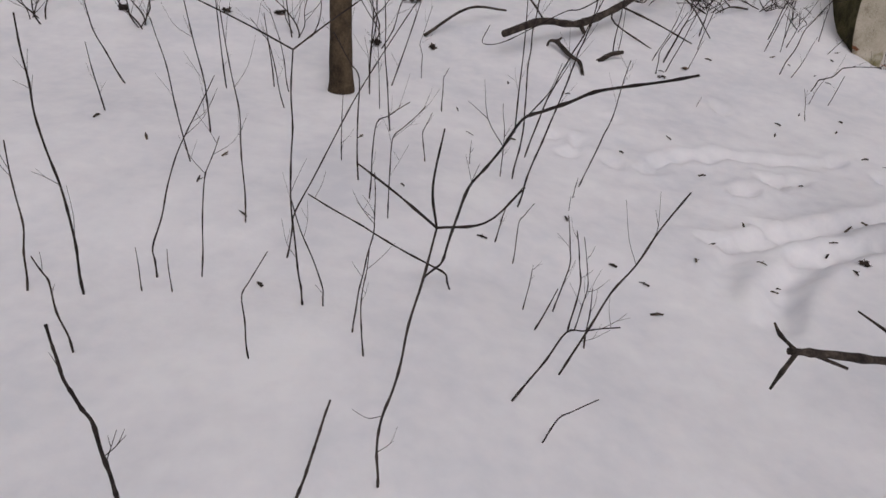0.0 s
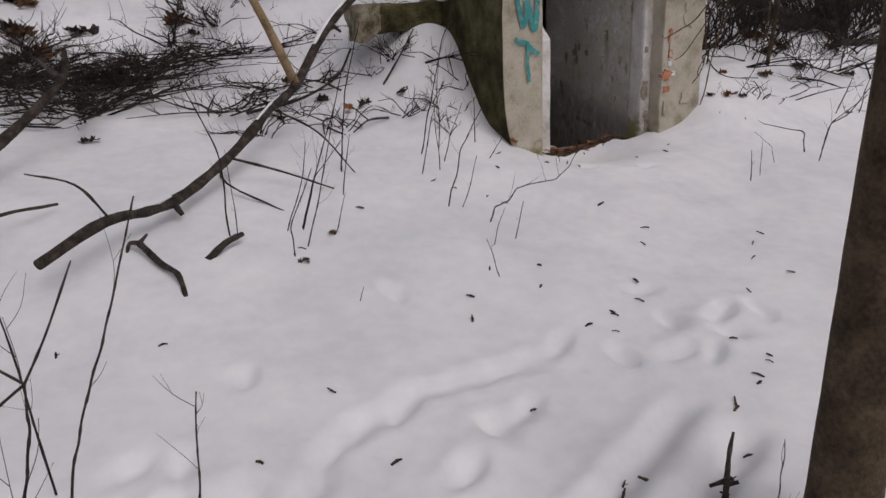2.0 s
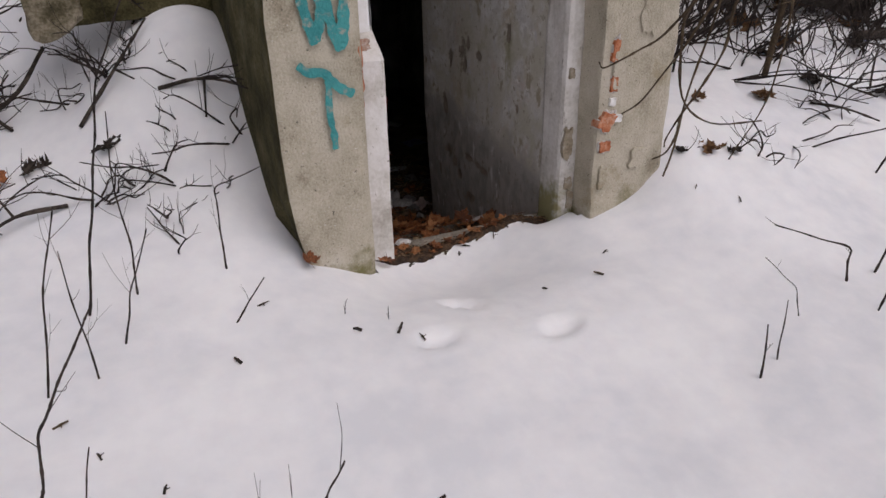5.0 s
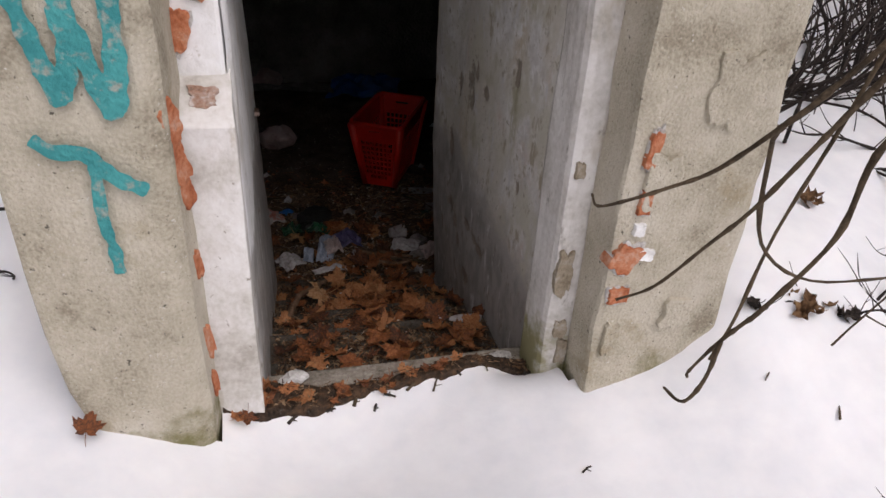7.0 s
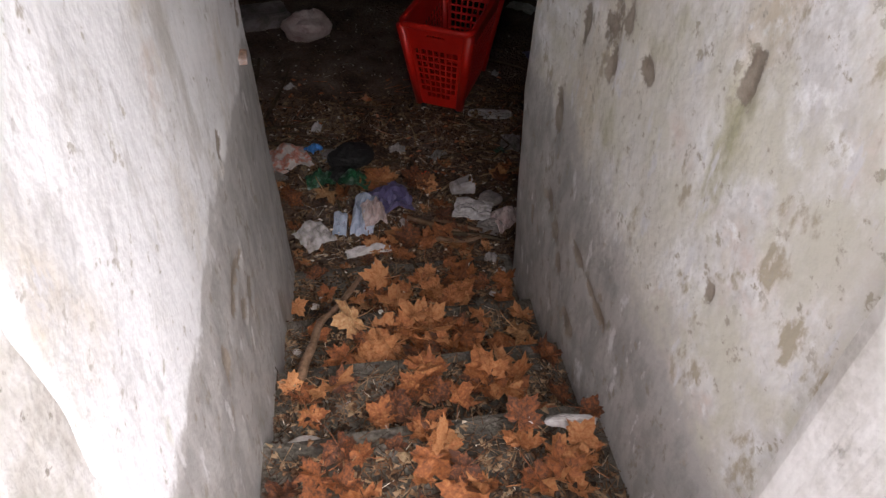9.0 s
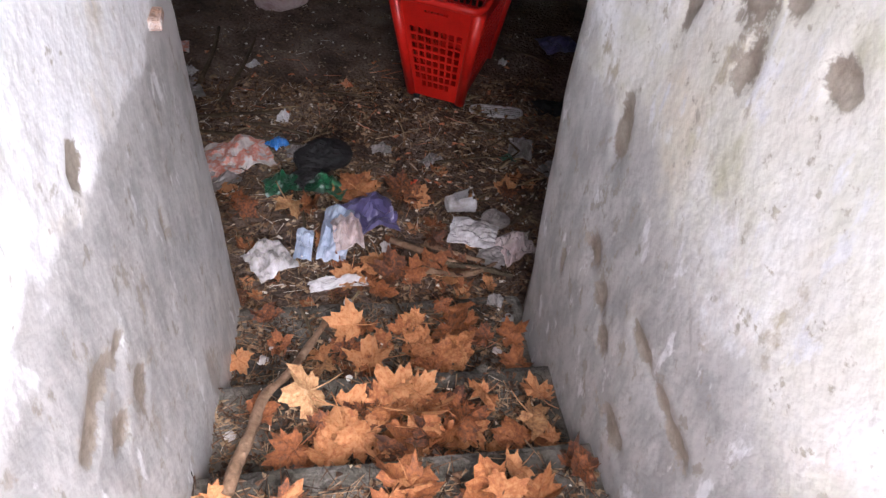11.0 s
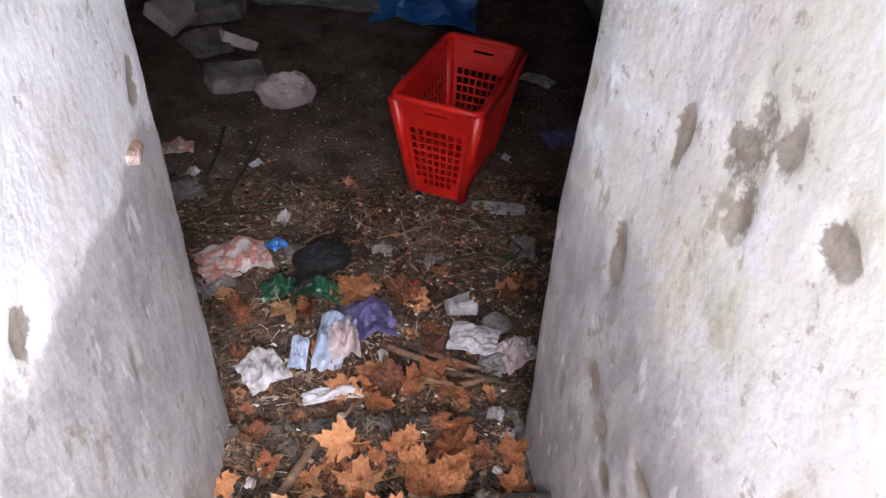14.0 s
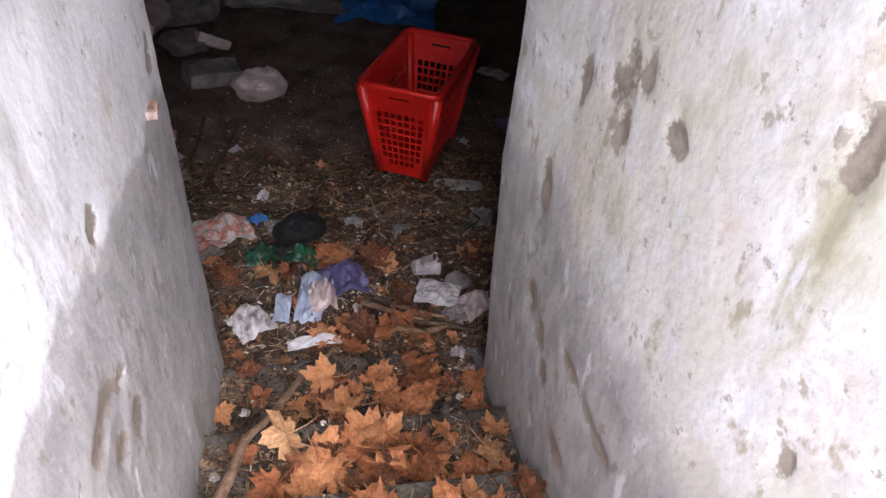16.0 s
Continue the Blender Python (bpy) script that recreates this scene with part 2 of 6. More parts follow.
litter_mat = mat("leaf_crumbs", [(0.025, 0.013, 0.007), (0.07, 0.034, 0.016), (0.14, 0.072, 0.034), (0.25, 0.17, 0.10)], 10, 60, 0.8, 0.3, 60, 0.3, 0.4, island=0.5)
straw_mat = mat("pale_straw", [(0.16, 0.11, 0.07), (0.34, 0.26, 0.17), (0.50, 0.42, 0.32), (0.60, 0.55, 0.48)], 10, 60, 0.8, 0.3, 60, 0.3, 0.4, island=0.6)
red_plastic = mat("red_plastic", [(0.58, 0.012, 0.006), (0.70, 0.02, 0.01)], 6, 60, 0.38, 0.05, 60, 0.5)
teal = mat("teal_spray_paint", [(0.03, 0.22, 0.23), (0.06, 0.32, 0.32)], 8, 90, 0.7, 0.5, 90, 0.3)
over(teal, (0.30, 0.33, 0.29), 28.0, 0.54, 0.66)
white_scrap = mat("dirty_white_paper", [(0.22, 0.19, 0.17), (0.40, 0.37, 0.365), (0.53, 0.51, 0.515)], 9, 60, 0.6, 0.3, 40, 0.4)
clear_film = mat("grubby_clear_film", [(0.09, 0.08, 0.07), (0.19, 0.165, 0.155), (0.32, 0.29, 0.28)], 9, 60, 0.3, 0.3, 30, 0.5)
blue_film = mat("blue_plastic_film", [(0.01, 0.09, 0.30), (0.02, 0.16, 0.48)], 5, 50, 0.35, 0.2, 30, 0.5)
purple_film = mat("purple_plastic_film", [(0.06, 0.05, 0.12), (0.13, 0.11, 0.24)], 6, 50, 0.35, 0.2, 30, 0.5)
pale_blue = mat("pale_blue_wrapper", [(0.27, 0.32, 0.42), (0.44, 0.48, 0.57)], 9, 60, 0.45, 0.2, 40, 0.4)
green_film = mat("green_wrapper", [(0.003, 0.015, 0.008), (0.008, 0.05, 0.02), (0.02, 0.14, 0.06)], 20, 60, 0.3, 0.2, 40, 0.5)
black_film = mat("black_plastic", [(0.005, 0.005, 0.005), (0.012, 0.010, 0.010)], 8, 50, 0.75, 0.3, 30, 0.4)
orange_red = mat("orange_red_plastic", [(0.70, 0.08, 0.03), (0.80, 0.11, 0.04)], 8, 50, 0.45, 0.1, 40, 0.4)
print_mat = mat("printed_wrapper", [(0.42, 0.38, 0.36), (0.52, 0.48, 0.45), (0.50, 0.16, 0.10), (0.48, 0.44, 0.42)], 14, 50, 0.45, 0.2, 30, 0.4, 0.3)
pinkish = mat("pinkish_wrapper", [(0.34, 0.24, 0.22), (0.48, 0.38, 0.36), (0.55, 0.48, 0.46)], 8, 60, 0.5, 0.3, 40, 0.4)


# ---- mesh helpers ----
def part(name, bm, material, parent=None, label="", smooth=False):
    """Links a bmesh as one mesh object, under a thing or a part if given."""
    bmesh.ops.recalc_face_normals(bm, faces=bm.faces)
    me = bpy.data.meshes.new(name)
    bm.to_mesh(me)
    bm.free()
    me.materials.append(material)
    if smooth:
        me.shade_smooth()
    ob = new(name, me)
    if parent:
        ob.parent = parent
    if label:
        ob["label"] = label
    return ob


def block(bm, x0, x1, y0, y1, z0, z1, bevel=0.0, rough=0.0, cuts=0, freq=4.0, seed=0.0):
    """Adds a box with optional bevelled edges, cut finely and worn by noise."""
    made = bmesh.ops.create_cube(bm, size=1.0, matrix=Matrix.Translation(((x0 + x1) / 2, (y0 + y1) / 2, (z0 + z1) / 2)) @ Matrix.Diagonal((x1 - x0, y1 - y0, z1 - z0, 1)))
    vs = made["verts"]
    if bevel:
        es = list({e for v in vs for e in v.link_edges})
        vs = bmesh.ops.bevel(bm, geom=es, offset=bevel, segments=2, profile=0.6, affect="EDGES")["verts"]
    if cuts:
        fs = {f for v in vs for f in v.link_faces}
        es = [e for e in {e for f in fs for e in f.edges} if e.calc_length() > 0.12]
        got = bmesh.ops.subdivide_edges(bm, edges=es, cuts=cuts, use_grid_fill=True)
        vs = list({v for v in bm.verts if x0 - 1e-4 <= v.co.x <= x1 + 1e-4 and y0 - 1e-4 <= v.co.y <= y1 + 1e-4 and z0 - 1e-4 <= v.co.z <= z1 + 1e-4})
    if rough:
        for v in vs:
            p = v.co * freq + Vector((seed, seed * 2, seed * 3))
            v.co += noise.noise_vector(p) * rough + noise.noise_vector(p * 4.1) * rough * 0.4
    return bm


def tube(bm, pts, radii, sides=6):
    """Adds a tapered tube along points."""
    rings = []
    for i, p in enumerate(pts):
        d = (pts[min(i + 1, len(pts) - 1)] - pts[max(i - 1, 0)]).normalized()
        a = d.orthogonal().normalized()
        if rings and a.dot(prev) < 0:
            a = -a
        a = (prev - d * prev.dot(d)).normalized() if rings else a
        prev = a
        c = d.cross(a)
        rings.append([bm.verts.new(p + (a * math.cos(k * math.tau / sides) + c * math.sin(k * math.tau / sides)) * radii[i]) for k in range(sides)])
    for r, s in zip(rings, rings[1:]):
        for k in range(sides):
            bm.faces.new((r[k], r[(k + 1) % sides], s[(k + 1) % sides], s[k]))
    bm.faces.new(rings[0][::-1])
    bm.faces.new(rings[-1])


def sstep(a, b, x):
    k = min(1.0, max(0.0, (x - a) / (b - a)))
    return k * k * (3 - 2 * k)


# ---- ground ----
PX0, PX1, RX0, RX1, FRONT, RFRONT = 3.09, 3.458, 4.532, 4.945, 6.81, 6.775      # the two piers and their fronts
CX0, CX1, CEND = 3.60, 4.505, 8.78                            # the stair passage
FLOOR = -0.46


RUTS = ((((1.12, 2.3), (1.26, 2.63), (1.34, 2.79), (1.46, 2.97), (1.71, 3.12), (1.95, 3.23), (2.19, 3.36), (2.50, 3.55)), 0.065, 0.056),
        (((1.15, 3.03), (1.34, 3.16), (1.55, 3.30), (1.78, 3.43), (2.05, 3.58), (2.43, 3.78)), 0.06, 0.06),
        (((1.0, 2.55), (1.08, 2.85), (1.2, 3.1)), 0.05, 0.03),
        (((0.85, 3.9), (1.15, 4.05), (1.4, 4.18), (1.75, 4.2), (2.1, 4.22)), 0.05, 0.035))


def trod(x, y):
    """Depth of the trodden snow: worn ruts beside the tree and old footprints crossing the slope."""
    d = 0.0
    if not (0 < x < 4.5 and 1.6 < y < 7):
        return d
    for path, wide, deep in RUTS:
        near, along = 9.0, 0.0
        for k, ((ax, ay), (bx, by)) in enumerate(zip(path, path[1:])):
            ux, uy = bx - ax, by - ay
            t = min(1.0, max(0.0, ((x - ax) * ux + (y - ay) * uy) / (ux * ux + uy * uy)))
            gap = math.hypot(x - ax - t * ux, y - ay - t * uy)
            if gap < near:
                near, along = gap, k + t
        if near < 0.3:
            fade = sstep(0, 0.7, along) * sstep(0, 0.7, len(path) - 1 - along)
            r = near / wide * (1 + 0.4 * noise.noise(Vector((x, y, deep * 90)) * 7))
            d += deep * fade * (math.exp(-r ** 4) * (0.8 + 0.6 * noise.noise(Vector((x, y, 4)) * 9)) - 0.22 * math.exp(-((r - 1.7) / 0.5) ** 2))
    for px, py in ((1.39, 3.7), (1.59, 3.87), (1.1, 3.07), (0.89, 3.8), (0.45, 3.87), (1.41, 3.3), (2.09, 4.28), (2.54, 4.03), (2.89, 4.19), (1.53, 4.91), (3.13, 4.17), (2.67, 4.25), (2.86, 4.06), (3.67, 6.43), (3.43, 6.17), (3.91, 6.1), (1.28, 4.06), (0.68, 3.83), (0.35, 4.08), (0.49, 4.04), (0.76, 4.46), (0.94, 3.91), (1.40, 3.73), (1.63, 3.91), (2.72, 4.55), (2.96, 4.24), (2.68, 3.97), (1.75, 3.95), (2.3, 4.1)):
        a = px * 7.0 + py * 3.0
        u, v = (x - px) * math.cos(a) + (y - py) * math.sin(a), (y - py) * math.cos(a) - (x - px) * math.sin(a)
        r = math.hypot(u / 0.045, v / 0.085) * (1 + 0.35 * noise.noise(Vector((x, y, px)) * 11))
        d += 0.034 * math.exp(-r ** 3) - 0.008 * math.exp(-((r - 1.6) / 0.5) ** 2)
    return d * 1.1


def ground_z(x, y):
    s = y - 0.5 * x
    z = 0.03 * max(-6.0, min(y, 12)) + 0.12 * (math.log1p(math.exp(2.5 * (min(s, 14) - 3.0))) / 2.5)
    z += 0.30 * (math.log1p(math.exp(1.6 * (min(y, 40) - 9.0))) / 1.6) * (1 - 0.5 * sstep(16, 40, y))
    z += 0.26 * math.exp(-(((x - 5.35) / 0.5) ** 2 + ((y - 7.0) / 0.8) ** 2))
    z += 2.0 * sstep(8.1, 9.2, y) * math.exp(-(((x - 4.0) / 2.4) ** 4 + ((y - 11.2) / 3.4) ** 4))
    z -= 0.26 * math.exp(-(((x - 3.8) / 0.62) ** 2 + ((y - 6.9) / 0.5) ** 2))
    z += 0.2 * sstep(-1.0, 0.6, -x) * (1 - sstep(2.5, 4.5, y))
    z += 0.35 * sstep(4.9, 6.5, x) * sstep(6.2, 8.0, y)
    z -= 0.12 * math.exp(-(((x - 4.46) / 0.16) ** 2 + ((y - 7.03) / 0.09) ** 2))
    z += 0.10 * math.exp(-(((x - 5.02) / 0.18) ** 2 + ((y - 6.8) / 0.3) ** 2))
    z += 0.62 * math.exp(-(((x - 2.95) / 0.55) ** 2 + ((y - 7.95) / 0.62) ** 2))
    z += 0.07 * math.exp(-((x - 2.20) ** 2 + (y - 2.94) ** 2) / 0.16)
    for tx, ty, tr in ((-0.99, 4.36, 0.14), (2.20, 2.94, 0.17)):
        z -= 0.04 * math.exp(-(((x - tx) ** 2 + (y - ty) ** 2) / tr ** 2))
    p = Vector((x, y, 0))
    z += 0.035 * noise.noise(p * 0.9) + 0.012 * noise.noise(p * 2.7) + 0.006 * noise.noise(p * 7)
    return z - trod(x, y)


def graded(lo, a, b, hi, fine):
    """Coordinates finely spaced from a to b and ever wider out to lo and hi."""
    out = list(np.arange(a, b + fine / 2, fine))
    for end, sign in ((lo, -1), (hi, 1)):
        step, at = fine, a if sign < 0 else b
        while (at - end) * sign < 0:
            step *= 1.22
            at += sign * step
            out.append(at)
    return sorted(out)


def build_ground():
    xs, ys = graded(-400, -1.2, 5.8, 400, 0.034), graded(-300, 0.6, 7.6, 500, 0.034)
    # grid lines that run along the bunker's faces
    for v in (PX0 + 0.08, RX1 - 0.02, PX1 - 0.02, RX0 + 0.02):
        k = min(range(len(xs)), key=lambda i: abs(xs[i] - v))
        xs[k] = v
    for v in (FRONT + 0.03, 7.045):
        k = min(range(len(ys)), key=lambda i: abs(ys[i] - v))
        ys[k] = v
    bm = bmesh.new()
    rows = [[bm.verts.new((x, y, ground_z(x, y))) for x in xs] for y in ys]
    for j in range(len(ys) - 1):
        for i in range(len(xs) - 1):
            cx, cy = (xs[i] + xs[i + 1]) / 2, (ys[j] + ys[j + 1]) / 2
            if PX0 + 0.08 < cx < RX1 - 0.02 and FRONT + 0.03 < cy < 9.0 and not (PX1 < cx < RX0 and cy < 7.045):
                continue
            bm.faces.new((rows[j][i], rows[j][i + 1], rows[j + 1][i + 1], rows[j + 1][i]))
    return tagged(part("ground", bm, snow, smooth=True), "uneven snow-covered woodland slope with trodden ruts", "ground", kind="structure")


build_ground()

# ---- bunker: piers, walls, roof ----
TOP = 2.25


def structure(name, bm, material, label, category="wall", smooth=False):
    return tagged(part(name, bm, material, None, label, smooth), label, category, kind="structure")


bm = bmesh.new()
block(bm, PX0, PX1, FRONT, 8.75, -0.3, TOP, 0.018, 0.012, 14, 5.0)
for v in bm.verts:
    worn = (v.co.x - PX1 + 0.05) + (FRONT + 0.05 - v.co.y) - 0.05      # the inner front edge is worn round
    if worn > 0 and v.co.x > PX1 - 0.06:
        v.co.x, v.co.y = v.co.x - worn * 0.42, v.co.y + worn * 0.42
    if v.co.x < PX0 + 0.1 and v.co.y < FRONT + 0.2:
        v.co.x += 0.07 * (1 - sstep(0.25, 0.8, v.co.z))
    if v.co.z > 0.3:
        v.co.z = 0.3 + (v.co.z - 0.3) * (TOP - 0.3 - 0.94 * max(0.0, min(v.co.y, 7.85) - 7.05)) / (TOP - 0.3)
bm.normal_update()
# faces turned left take the mossy concrete with side shade in its colour
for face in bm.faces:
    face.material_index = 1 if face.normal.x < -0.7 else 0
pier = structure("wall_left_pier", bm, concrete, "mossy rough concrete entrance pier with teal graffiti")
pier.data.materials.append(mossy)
bm = bmesh.new()
block(bm, RX0, RX1, RFRONT, 8.6, -0.3, 1.92, 0.02, 0.014, 14, 5.0, 3.0)
structure("wall_right_pier", bm, concrete, "chipped concrete entrance pier with patches of bare brick")
bm = bmesh.new()
block(bm, RX0 - 0.06, RX1 + 0.08, FRONT - 0.05, 9.0, 2.07, TOP, 0.02, 0.01, 6, 5.0, 5.0)
structure("wall_right_cap", bm, concrete, "broken concrete block above a gap in the pier")
bm = bmesh.new()
block(bm, RX0 + 0.05, RX1 - 0.1, 7.4, 9.0, 1.92, 2.07, 0.0)
structure("wall_right_infill", bm, concrete, "dark recessed concrete infill under the cap")


def left_face(y, z):
    """The passage narrows a little towards the room, and its far end leans."""
    return 3.58 + (y - 7.0) / 1.78 * (0.062 - 0.034 * (min(z, 1.6) + 0.38))


def right_face(y, z):
    return CX1 + 0.014 * (1 - sstep(-0.35, 0.05, z)) - 0.026 * sstep(8.25, 8.6, y) * sstep(-0.3, 0.6, z)


bm = bmesh.new()
block(bm, PX1 - 0.06, CX0, 7.06, CEND, -0.6, TOP, 0.012, 0.004, 14, 6.0, 2.0)
for v in bm.verts:
    if v.co.x > 3.53:
        v.co.x += left_face(v.co.y, v.co.z) - 0.012 - CX0
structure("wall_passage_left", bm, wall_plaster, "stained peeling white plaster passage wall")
bm = bmesh.new()
block(bm, CX1, RX0 + 0.06, 7.112, CEND - 0.14, -0.6, TOP, 0.012, 0.004, 14, 6.0, 7.0)
for v in bm.verts:
    if v.co.x < RX0:
        v.co.x += right_face(v.co.y, v.co.z) + 0.012 - CX1
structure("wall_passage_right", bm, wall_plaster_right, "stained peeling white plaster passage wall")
bm = bmesh.new()
block(bm, PX1 - 0.02, 3.578, 6.95, 7.11, -0.1, 1.31, 0.010, 0.005, 12, 7.0, 4.0)
for v in bm.verts:
    # the broken top climbs from the front edge to the wall behind
    top = 1.185 + 0.85 * (v.co.y - 6.95) + 0.018 * noise.noise(v.co * 16)
    v.co.z = min(v.co.z, top)
structure("wall_jamb_left", bm, jamb_plaster, "broken-off white plaster door jamb")
bm = bmesh.new()
block(bm, 4.447, RX0 + 0.02, 6.925, 7.113, -0.1, TOP, 0.028, 0.006, 12, 7.0, 6.0)
structure("wall_jamb_right", bm, old_plaster, "rounded white plaster door jamb with scuffed edge")
bm = bmesh.new()
block(bm, PX0 + 0.42, RX1 + 0.12, FRONT - 0.02, 9.0, TOP + 0.003, TOP + 0.22, 0.02, 0.01, 10, 4.0)
structure("ceiling_passage", bm, concrete, "concrete roof slab over the passage", "ceiling")

# the dark room below
RMX0, RMX1, RMY1, RMTOP = 2.75, 5.75, 12.2, 1.6
for name, box in (("wall_room_left", (RMX0 - 0.2, RMX0, 8.9, RMY1, -0.6, RMTOP)), ("wall_room_right", (RMX1, RMX1 + 0.2, 8.9, RMY1, -0.6, RMTOP)),
                  ("wall_room_back", (RMX0 - 0.2, RMX1 + 0.2, RMY1, RMY1 + 0.2, -0.6, RMTOP)),
                  ("wall_room_front_left", (RMX0 - 0.2, CX0 - 0.06, CEND + 0.003, 8.9, -0.6, RMTOP)), ("wall_room_front_right", (CX1 + 0.06, RMX1 + 0.2, CEND - 0.137, 8.72, -0.6, RMTOP)),
                  ("wall_room_lintel", (CX0 - 0.06, CX1 + 0.06, CEND + 0.01, 8.897, RMTOP, TOP))):
    bm = bmesh.new()
    block(bm, *box, 0.0, 0.006, 6, 4.0)
    structure(name, bm, dark_plaster, "grimy damp plaster cellar wall")
bm = bmesh.new()
block(bm, RMX0 - 0.2, RMX1 + 0.2, 8.903, RMY1 + 0.2, RMTOP + 0.003, RMTOP + 0.2)
structure("ceiling_room", bm, dark_plaster, "dark concrete cellar ceiling", "ceiling")


def floor_z(x, y):
    p = Vector((x, y, 3))
    z = FLOOR + 0.02 * noise.noise(p * 1.6) + 0.012 * noise.noise(p * 5) + 0.006 * noise.noise(p * 13)
    z += 0.10 * math.exp(-(((x - 2.95) / 0.5) ** 2 + ((y - 11.0) / 1.3) ** 2)) + 0.1 * sstep(11.2, 12.2, y)
    return z


bm = bmesh.new()
xs, ys = np.arange(RMX0 - 0.05, RMX1 + 0.1, 0.05), np.arange(8.5, RMY1 + 0.1, 0.05)
rows = [[bm.verts.new((x, y, floor_z(x, y))) for x in xs] for y in ys]
for j in range(len(ys) - 1):
    for i in range(len(xs) - 1):
        bm.faces.new((rows[j][i], rows[j][i + 1], rows[j + 1][i + 1], rows[j + 1][i]))
tagged(part("floor", bm, dirt, smooth=True), "dark earth cellar floor strewn with litter", "floor", kind="structure")

# steps: a threshold kerb and four worn treads
STEPS = ((7.14, 7.70, 0.0), (7.70, 8.035, -0.14), (8.035, 8.36, -0.28), (8.36, 8.735, -0.41))


def build_stair():
    stair = tagged(new("stairs"), "worn stone steps down into the cellar, littered with leaves", "stairs", kind="structure")
    for k, (y0, y1, z) in enumerate(STEPS):
        bm = bmesh.new()
        block(bm, CX0 - 0.04, CX1 + 0.04, y0 - 0.02, y1, z - 0.25, z, 0.02, 0.010, 10, 6.0, k * 1.7)
        part("step", bm, stone, stair)
    bm = bmesh.new()
    block(bm, CX0 - 0.05, CX1 + 0.02, 6.93, 7.05, -0.2, 0.165, 0.02, 0.012, 8, 8.0, 3.0)
    part("doorstep", bm, dirt, stair, "wet dark earth before the kerb")
    bm = bmesh.new()
    block(bm, CX0 - 0.06, CX1 + 0.03, 7.048, 7.145, -0.2, 0.25, 0.014, 0.008, 10, 6.0, 9.0)
    part("threshold", bm, kerb_mat, stair, "cracked concrete threshold kerb")


build_stair()


def stair_z(x, y):
    """Height of whatever lies underfoot in the passage and the room."""
    if y < 7.15:
        return 0.25
    for y0, y1, z in STEPS:
        if y <= y1:
            return z
    return floor_z(x, y)


# snow lying on the roof and down the sloping flank
def flank_top(y):
    return 2.25 - 0.94 * max(0.0, min(y, 7.85) - 7.05)


def build_roof_snow():
    bm = bmesh.new()
    xs, ys = np.arange(3.06, 5.1, 0.06), np.arange(6.86, 9.7, 0.06)
    rows = []
    for y in ys:
        row = []
        for x in xs:
            low = flank_top(y) + 0.05
            z = low + (2.53 - low) * sstep(3.2, 3.62, x) - 0.12 * sstep(4.9, 5.1, x) - 0.07 * (1 - sstep(6.86, 7.0, y))
            z += 0.03 * noise.noise(Vector((x, y, 1)) * 3)
            row.append(bm.verts.new((x, y, z)))
        rows.append(row)
    for j in range(len(ys) - 1):
        for i in range(len(xs) - 1):
            bm.faces.new((rows[j][i], rows[j][i + 1], rows[j + 1][i + 1], rows[j + 1][i]))
    ob = tagged(part("roof_snow", bm, snow, smooth=True), "thick snow lying on the bunker roof", "snow", kind="structure")
    so = ob.modifiers.new("depth", "SOLIDIFY")
    so.thickness, so.offset = 0.05, -1


build_roof_snow()


def smooth_path(pts, n=6):
    """Points along a smooth curve through the given ones."""
    pts = [Vector(p) for p in pts]
    out = []
    for i in range(len(pts) - 1):
        a, b = pts[i], pts[i + 1]
        p = pts[i - 1] if i else a * 2 - b
        q = pts[i + 2] if i + 2 < len(pts) else b * 2 - a
        for k in range(n):
            t = k / n
            out.append(0.5 * ((2 * a) + (b - p) * t + (2 * p - 5 * a + 4 * b - q) * t * t + (3 * a - p - 3 * b + q) * t ** 3))
    return out + [pts[-1]]


def limb(bm, pts, r0, r1, sides=6, n=5, wob=0.25):
    path = smooth_path(pts, n)
    m = len(path) - 1
    rad = [r0 + (r1 - r0) * i / m for i in range(m + 1)]
    for i, p in enumerate(path):
        rad[i] *= 1 + wob * noise.noise(p * 30) + (0.35 if wob >= 0.2 and r0 < 0.012 and i % 5 == 3 else 0.0)
    tube(bm, path, rad, sides)
    return path


def side_twigs(bm, path, rng, count, length, r):
    for _ in range(count):
        k = rng.randrange(max(1, len(path) // 4), len(path) - 1)
        p, d = path[k], (path[k + 1] - path[k]).normalized()
        side = Vector((rng.uniform(-1, 1), rng.uniform(-1, 1), rng.uniform(0.0, 0.7))).normalized()
        w = (d * 0.8 + side).normalized()
        ln = length * rng.uniform(0.35, 1.0)
        q = p + w * ln * 0.5 + Vector((rng.uniform(-1, 1), rng.uniform(-1, 1), rng.uniform(-1, 1))) * ln * 0.08
        e = p + w * ln + Vector((0, 0, ln * 0.12))
        limb(bm, (p, q, e), r, r * 0.45, 4, 3, 0.1)
        if rng.random() < 0.5:
            s2 = Vector((rng.uniform(-1, 1), rng.uniform(-1, 1), rng.uniform(0, 0.8))).normalized()
            limb(bm, (q, q + (w * 0.6 + s2).normalized() * ln * 0.45), r * 0.7, r * 0.35, 3, 2, 0.1)


COUNT = [0]


